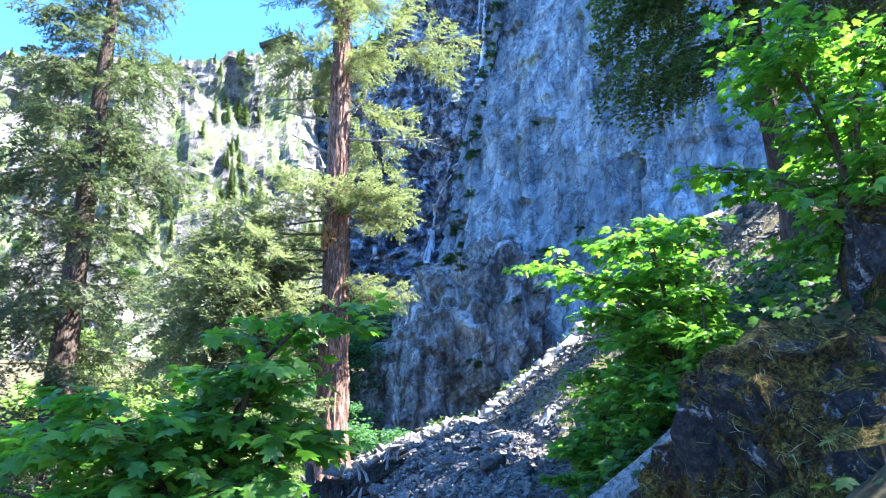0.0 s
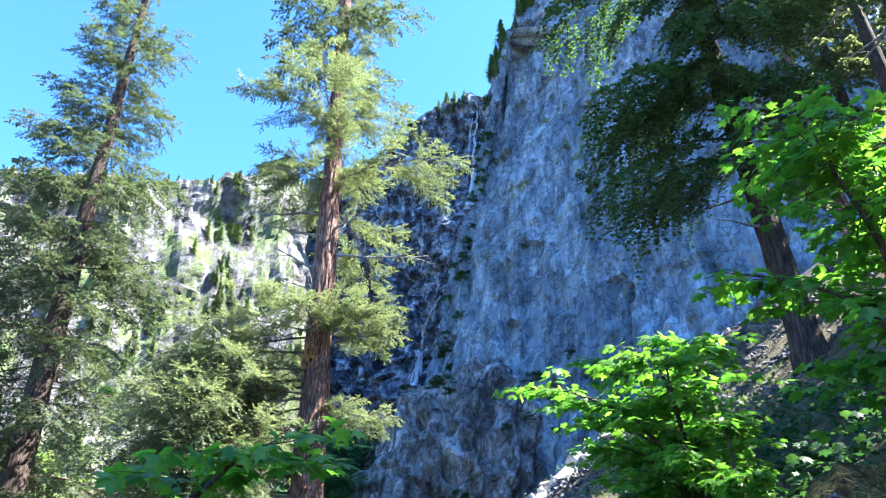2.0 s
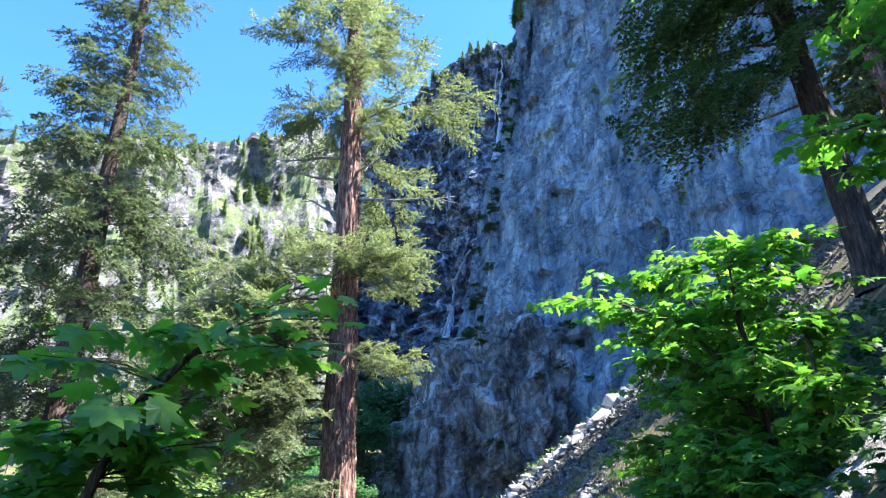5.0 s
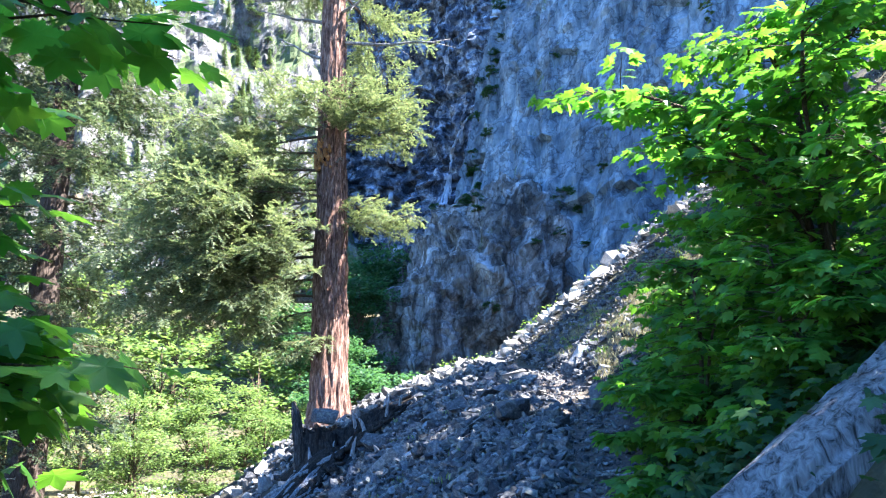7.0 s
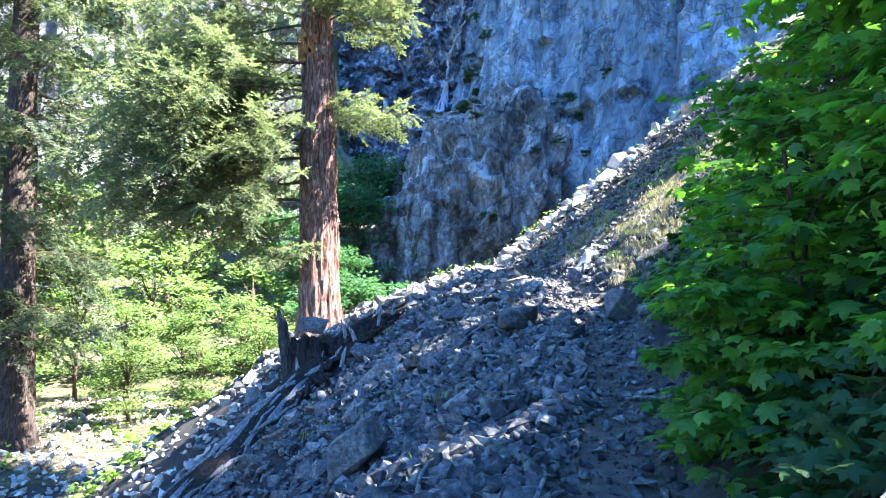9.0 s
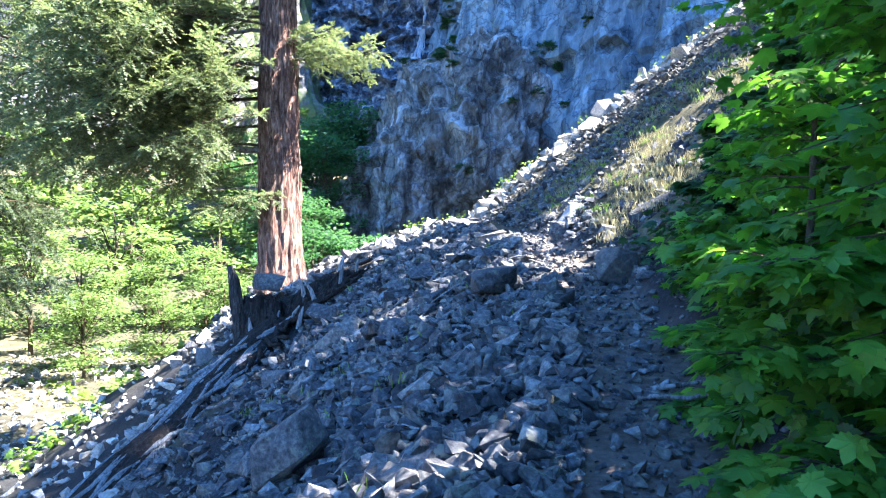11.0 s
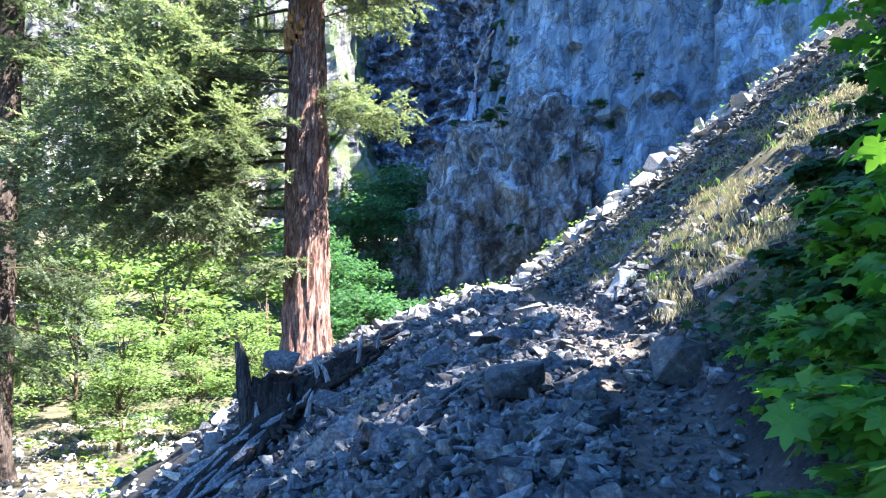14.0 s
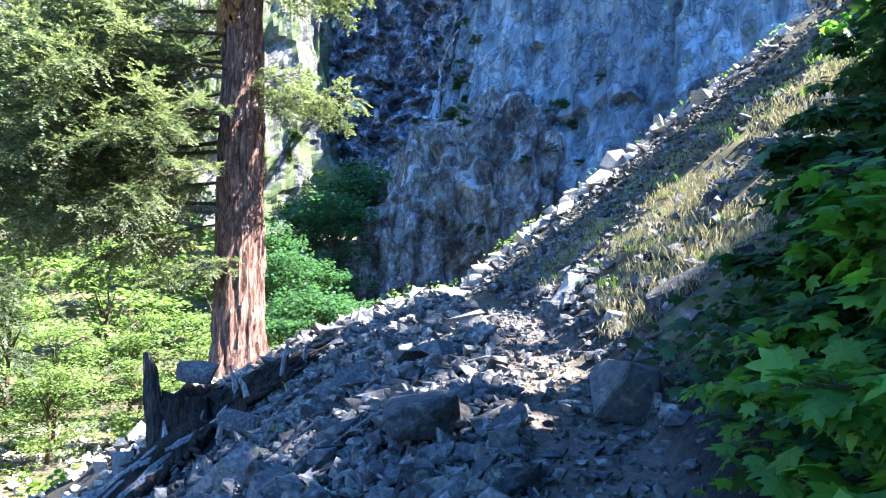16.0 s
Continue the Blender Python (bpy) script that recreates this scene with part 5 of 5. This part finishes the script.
# ---- small plants ----
def tufts(name, spots, height, blades, mat, label, seed, lean=0.5, width=0.006):
    rng = random.Random(seed)
    V, F, o = [], [], 0
    for x, y in spots:
        z = ground(x, y)
        for _ in range(blades):
            a = rng.uniform(0, 6.28)
            h = height * rng.uniform(0.4, 1.2)
            bx, by = x + rng.gauss(0, 0.12), y + rng.gauss(0, 0.12)
            dx, dy = math.cos(a) * h * lean * rng.random(), math.sin(a) * h * lean * rng.random()
            wx, wy = -math.sin(a) * width * rng.uniform(0.6, 1.5), math.cos(a) * width * rng.uniform(0.6, 1.5)
            V += [(bx - wx, by - wy, z - 0.02), (bx + wx, by + wy, z - 0.02), (bx + dx * 0.4 + wx, by + dy * 0.4 + wy, z + h * 0.6), (bx + dx, by + dy, z + h)]
            F += [(o, o + 1, o + 2), (o, o + 2, o + 3)]
            o += 4
    return tagged(new(name, mesh_tris(name, V, F, MAT[mat])), label, "grass", kind="stuff")


def scatter(rng, n, xa, xb, ya, yb, rel=True, test=None):
    out = []
    while len(out) < n:
        y = rng.uniform(ya, yb)
        x = rng.uniform(xa, xb) + (np.interp(y, TRAIL_Y, TRAIL_X) if rel else 0)
        if test is None or test(x, y):
            out.append((x, y))
    return out


_r = random.Random(15)
tufts("dry_grass", scatter(_r, 620, 0.8, 4.4, 15.0, 21.5, True, lambda x, y: noise.noise(Vector((x * 0.7, y * 0.7, 1))) > 0.05), 0.09, 22, "grass", "dry yellow grass on the slope above the trail", 16, 0.9, 0.003)
tufts("slope_weeds", scatter(_r, 30, -4.5, -0.6, 8, 24) + scatter(_r, 150, 0.9, 6, 15, 24), 0.085, 30, "weed", "small green weeds among the talus", 18, 1.0, 0.004)

def leaf_litter(name, spots, size, mat, label, seed, high=0.3):
    """Low leaves close over the ground."""
    rng = random.Random(seed)
    V, F, o = [], [], 0
    for x, y in spots:
        h = ground(x, y) + rng.uniform(0.02, high)
        for _ in range(3):
            p = Vector((x + rng.gauss(0, 0.12), y + rng.gauss(0, 0.12), h + rng.gauss(0, 0.04)))
            A = np.array(leaf_pose(rng, p, Vector((rng.gauss(-0.6, 1), rng.gauss(0, 1), 0)), size * rng.uniform(0.5, 1.2)))
            V.append(LEAF_V @ A[:3, :3].T + A[:3, 3])
            F.append(LEAF_F + o)
            o += len(LEAF_V)
    return tagged(new(name, mesh_tris(name, np.vstack(V), np.vstack(F), MAT[mat])), label, "undergrowth", kind="stuff")


leaf_litter("crest_weeds", [(x + _r.gauss(0, 0.2), 29.1 + 0.12 * (x - 2) + _r.gauss(-0.2, 0.4)) for x in [_r.uniform(-1, 12) for _ in range(28)] for _ in range(9)], 0.1, "weed", "yellow-green weeds along the sunlit crest", 17, 0.45)
leaf_litter("valley_weeds", [(x + _r.gauss(0, 0.5), y + _r.gauss(0, 0.5)) for x, y in scatter(_r, 110, -28, -6, 20, 52, False, lambda x, y: noise.noise(Vector((x * 0.16, y * 0.16, 2))) < 0.12) for _ in range(9)], 0.26, "weed", "bright green weeds on the valley floor", 19, 0.5)
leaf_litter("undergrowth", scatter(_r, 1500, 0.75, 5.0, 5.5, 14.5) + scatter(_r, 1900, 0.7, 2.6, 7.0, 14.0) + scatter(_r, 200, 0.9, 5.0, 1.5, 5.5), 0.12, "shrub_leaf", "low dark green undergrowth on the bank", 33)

leaf_litter("trailside_leaves", scatter(_r, 620, 0.62, 1.6, 8.3, 12.8), 0.14, "maple", "low bright maple leaves along the trail's upper edge", 34, 0.55)


def sticks():
    """Dry fallen branches on the talus."""
    rng = random.Random(61)
    for k in range(26):
        y = rng.uniform(8.5, 24)
        x = np.interp(y, TRAIL_Y, TRAIL_X) + rng.choice((rng.uniform(-3.5, -0.6), rng.uniform(-0.6, 0.4), rng.uniform(-2, -0.5)))
        a, L = rng.uniform(0, 6.28), rng.uniform(0.3, 1.0)
        s = Soup()
        pts = []
        for i in range(6):
            f = i / 5
            px, py = math.cos(a) * L * f + 0.05 * math.sin(f * 5 + k), math.sin(a) * L * f
            pts.append(Vector((px, py, ground(x + px, y + py) - ground(x, y) + 0.06 + 0.05 * math.sin(f * 3.1))))
        s.add(*tube(pts, [0.016 * (1 - f / 6.5) + 0.003 for f in range(6)], 5))
        for q in (2, 3, 4):
            e = pts[q] + Vector((rng.uniform(-0.2, 0.2), rng.uniform(-0.2, 0.2), rng.uniform(0.0, 0.1)))
            s.add(*tube([pts[q], e], [0.006, 0.002], 4))
        ob = new("stick", s.mesh("stick", MAT["grey_wood"], True))
        ob.location = (x, y, ground(x, y))
        tagged(ob, "dry grey fallen branch on the talus", "stick", "fallen sticks")


sticks()

# rock pile high on the slope, and a broken snag behind it
for k, (x, y, sz) in enumerate(((10.2, 21.8, 1.0), (10.9, 22.3, 1.25), (11.5, 22.9, 0.9), (11.0, 21.6, 0.7), (12.1, 22.6, 1.1), (9.6, 22.6, 0.7))):
    boulder("rock", (x, y, ground(x, y) + 0.25 * sz), (sz, sz * 0.7, sz * 0.6), (8 * k, -25, 50 * k), 60 + k, "large grey rock heaped high on the slope", None, 22, 0.04, 1, "heaped rocks")
snag = empty("snag", g(14.9, 21, -0.3), "bare reddish broken dead tree trunk", "tree")
child("trunk", trunk(8.9, 0.26, 0.16, MAT["bark"], (-0.03, 0), 18, 30, 0.15, 9), snag)

# ---- trees and shrubs on the cliffs ----
def rim_conifer(seed):
    """A slim conifer eight metres tall, of many short drooping boughs."""
    rng = random.Random(seed)
    s, T = Soup(), []
    s.add(*tube([(0, 0, 0), (0.05, 0, 4), (0, 0, 8)], [0.16, 0.1, 0.02], 6))
    z = 0.8
    while z < 7.9:
        r = 1.7 * (1 - z / 8.2) ** 0.8 * rng.uniform(0.6, 1.15) + 0.12
        for k in range(7):
            a = rng.uniform(0, 6.28)
            d, e = Vector((math.cos(a), math.sin(a), -0.35)), Vector((-math.sin(a), math.cos(a), 0))
            for q in range(4):
                f = 0.25 + 0.25 * q
                c = Vector((0, 0, z)) + d * r * f
                for sg in (1, -1):
                    T.append((c - d * 0.12, c + d * 0.16, c + e * sg * r * 0.38 * (1.2 - f) + d * 0.2 + Vector((0, 0, rng.uniform(-0.15, 0.1)))))
        z += 0.24
    T = np.array([[q[:] for q in t] for t in T], np.float32)
    return s.mesh("conifer_trunk", MAT["twig"]), mesh_tris("conifer_needles", T.reshape(-1, 3), np.arange(len(T) * 3).reshape(-1, 3), MAT["hazy_far_needle"])


RIM = [rim_conifer(i) for i in range(3)]
SHRUB = [leafy_crown("cliff_shrub", 1.6, 2.0, 700, 0.32, 51 + i, "shrub_leaf", 5, 0.05) for i in range(2)]


def wall_plants(name, kits, rows, label, group, category, rng):
    """Plants on the rock; rows: bearing, elevation, scale."""
    for az, el, sc in rows:
        sc *= 0.75 if category == "shrub" else 1.0
        hit = on_wall(az, el)
        if not hit:
            continue
        wood, leaves = kits[rng.randrange(len(kits))]
        t = empty(name, hit[0] - Vector((0, 0, 0.25 * sc)) - hit[1] * 0.1, label, category, group)
        t.rotation_euler.z = rng.uniform(0, 6.28)
        t.scale = (sc, sc, sc)
        child("trunk", wood, t)
        child("crown", leaves, t)


def rim_rows(az0, az1, n, rng, lo, hi):
    """Just under the skyline of the rock, over a sweep of bearings."""
    rows = []
    for _ in range(n):
        az = rng.uniform(az0, az1)
        el = 58.0
        while el > 10 and not on_wall(az, el):
            el -= 0.4
        rows.append((az, el - rng.uniform(0.1, 1.2), rng.uniform(lo, hi)))
    return rows


_p = random.Random(23)
wall_plants("conifer", RIM, rim_rows(-40, -5, 46, _p, 0.4, 0.95), "small conifer on the cliff rim", "rim conifers", "tree", _p)
wall_plants("conifer", RIM, rim_rows(-6, 12.5, 60, _p, 0.4, 1.0), "small conifer on the rim above the waterfall", "rim conifers", "tree", _p)
wall_plants("conifer", RIM, [(_p.gauss(-20 + 0.12 * (el - 20), 1.6), el, _p.uniform(0.7, 1.3)) for el in [_p.uniform(10, 33) for _ in range(34)]], "conifer clinging to a cleft in the pale cliff", "cleft conifers", "tree", _p)
wall_plants("conifer", RIM, [(_p.uniform(-38, -8), _p.uniform(6, 24), _p.uniform(0.6, 1.2)) for _ in range(40)], "conifer on a ledge of the pale cliff", "ledge conifers", "tree", _p)
wall_plants("shrub", SHRUB, [(_p.uniform(-36, -8), _p.uniform(4, 16), _p.uniform(1.0, 2.6)) for _ in range(44)], "green shrub on a ledge of the pale cliff", "ledge shrubs", "shrub", _p)
wall_plants("shrub", SHRUB, [(9.4, 15.4, 1.5), (8.6, 15.0, 1.2), (10.2, 14.4, 1.0), (8.5, 12.6, 0.9), (10.8, 11.5, 0.9), (2.4, 6.5, 1.0), (6.5, 12.0, 0.7), (12.5, 17.6, 0.9), (15.5, 32, 1.6), (16.3, 31.5, 1.2), (9.0, 27, 0.9), (20, 36, 1.2), (24, 33, 1.3)]
            + [(0.6 + 0.26 * (el - 17) + _p.gauss(0.2, 0.35), el, _p.uniform(0.6, 1.4)) for el in [_p.uniform(14, 42) for _ in range(34)]]
            + [(_p.uniform(-4, 3), _p.uniform(14.5, 17.8), _p.uniform(0.5, 1.0)) for _ in range(6)], "green shrub clinging to the shaded rock", "wall shrubs", "shrub", _p)


# ---- waterfall ----
def ribbon(parent, name, rows):
    """A stream of falling water over the rock; rows: bearing, elevation, width."""
    s = Soup()
    pts = []
    for (a0, e0, w0), (a1, e1, w1) in zip(rows, rows[1:]):
        for k in range(8):
            f = k / 8
            hit = on_wall(a0 + (a1 - a0) * f, e0 + (e1 - e0) * f)
            if hit:
                pts.append((hit[0] + hit[1] * 0.5, (w0 + (w1 - w0) * f) * (1 + 0.3 * noise.noise(Vector((e0 * 3, k * 0.7, w0))))))
    n, m = 6, 7
    verts, faces = [], []
    for p, w in pts:
        front = [p + Vector((w * (i / n - 0.5), -0.25 * math.sin(math.pi * i / n), 0.15 * noise.noise(Vector((i, p.z, 0))))) for i in range(m)]
        verts += front + [v + Vector((0, 0.6, 0)) for v in front]
    for k in range(len(pts) - 1):
        a, b = 2 * m * k, 2 * m * (k + 1)
        faces += [(a + i, a + i + 1, b + i + 1, b + i) for i in range(n)] + [(b + m + i, b + m + i + 1, a + m + i + 1, a + m + i) for i in range(n)]
        faces += [(a, b, b + m, a + m), (a + n + m, b + n + m, b + n, a + n)]
    s.add(verts, faces)
    if s.v:
        child(name, s.mesh(name, MAT["water"], True), parent)


fall = empty("waterfall", (0, 0, 0), "thin white waterfall down the dark wall", "waterfall")
ribbon(fall, "plume", ((5.2, 39.2, 0.5), (4.9, 37.0, 0.8), (4.6, 34.5, 1.1), (4.2, 32.0, 1.3), (3.8, 30.5, 1.4)))
ribbon(fall, "plume", ((4.6, 38.6, 0.4), (4.2, 36.0, 0.6), (3.9, 34.0, 0.4)))
ribbon(fall, "cascade", ((0.9, 23.4, 0.5), (0.3, 22.3, 0.9), (-0.1, 21.5, 0.6), (-0.5, 20.7, 1.1), (-0.7, 19.6, 0.7), (-0.8, 18.6, 0.9)))
for away, low, wide in ((-0.5, 15.6, 0.6), (-0.15, 15.3, 0.9), (0.2, 15.8, 0.5), (0.5, 16.4, 0.4)):
    ribbon(fall, "cascade", ((-0.9 + away * 0.2, 18.5, wide * 0.6), (-1.1 + away * 0.6, 17.2, wide), (-1.4 + away, low, wide * 1.3)))
ribbon(fall, "trickle", ((2.0, 34.5, 0.3), (1.9, 33.2, 0.6), (1.7, 31.6, 0.4)))
ribbon(fall, "trickle", ((1.3, 34.2, 0.2), (1.2, 32.8, 0.5), (1.1, 31.8, 0.3)))
ribbon(fall, "trickle", ((-6.2, 17.5, 1.0), (-6.3, 16.6, 1.4), (-6.1, 16.0, 1.6)))
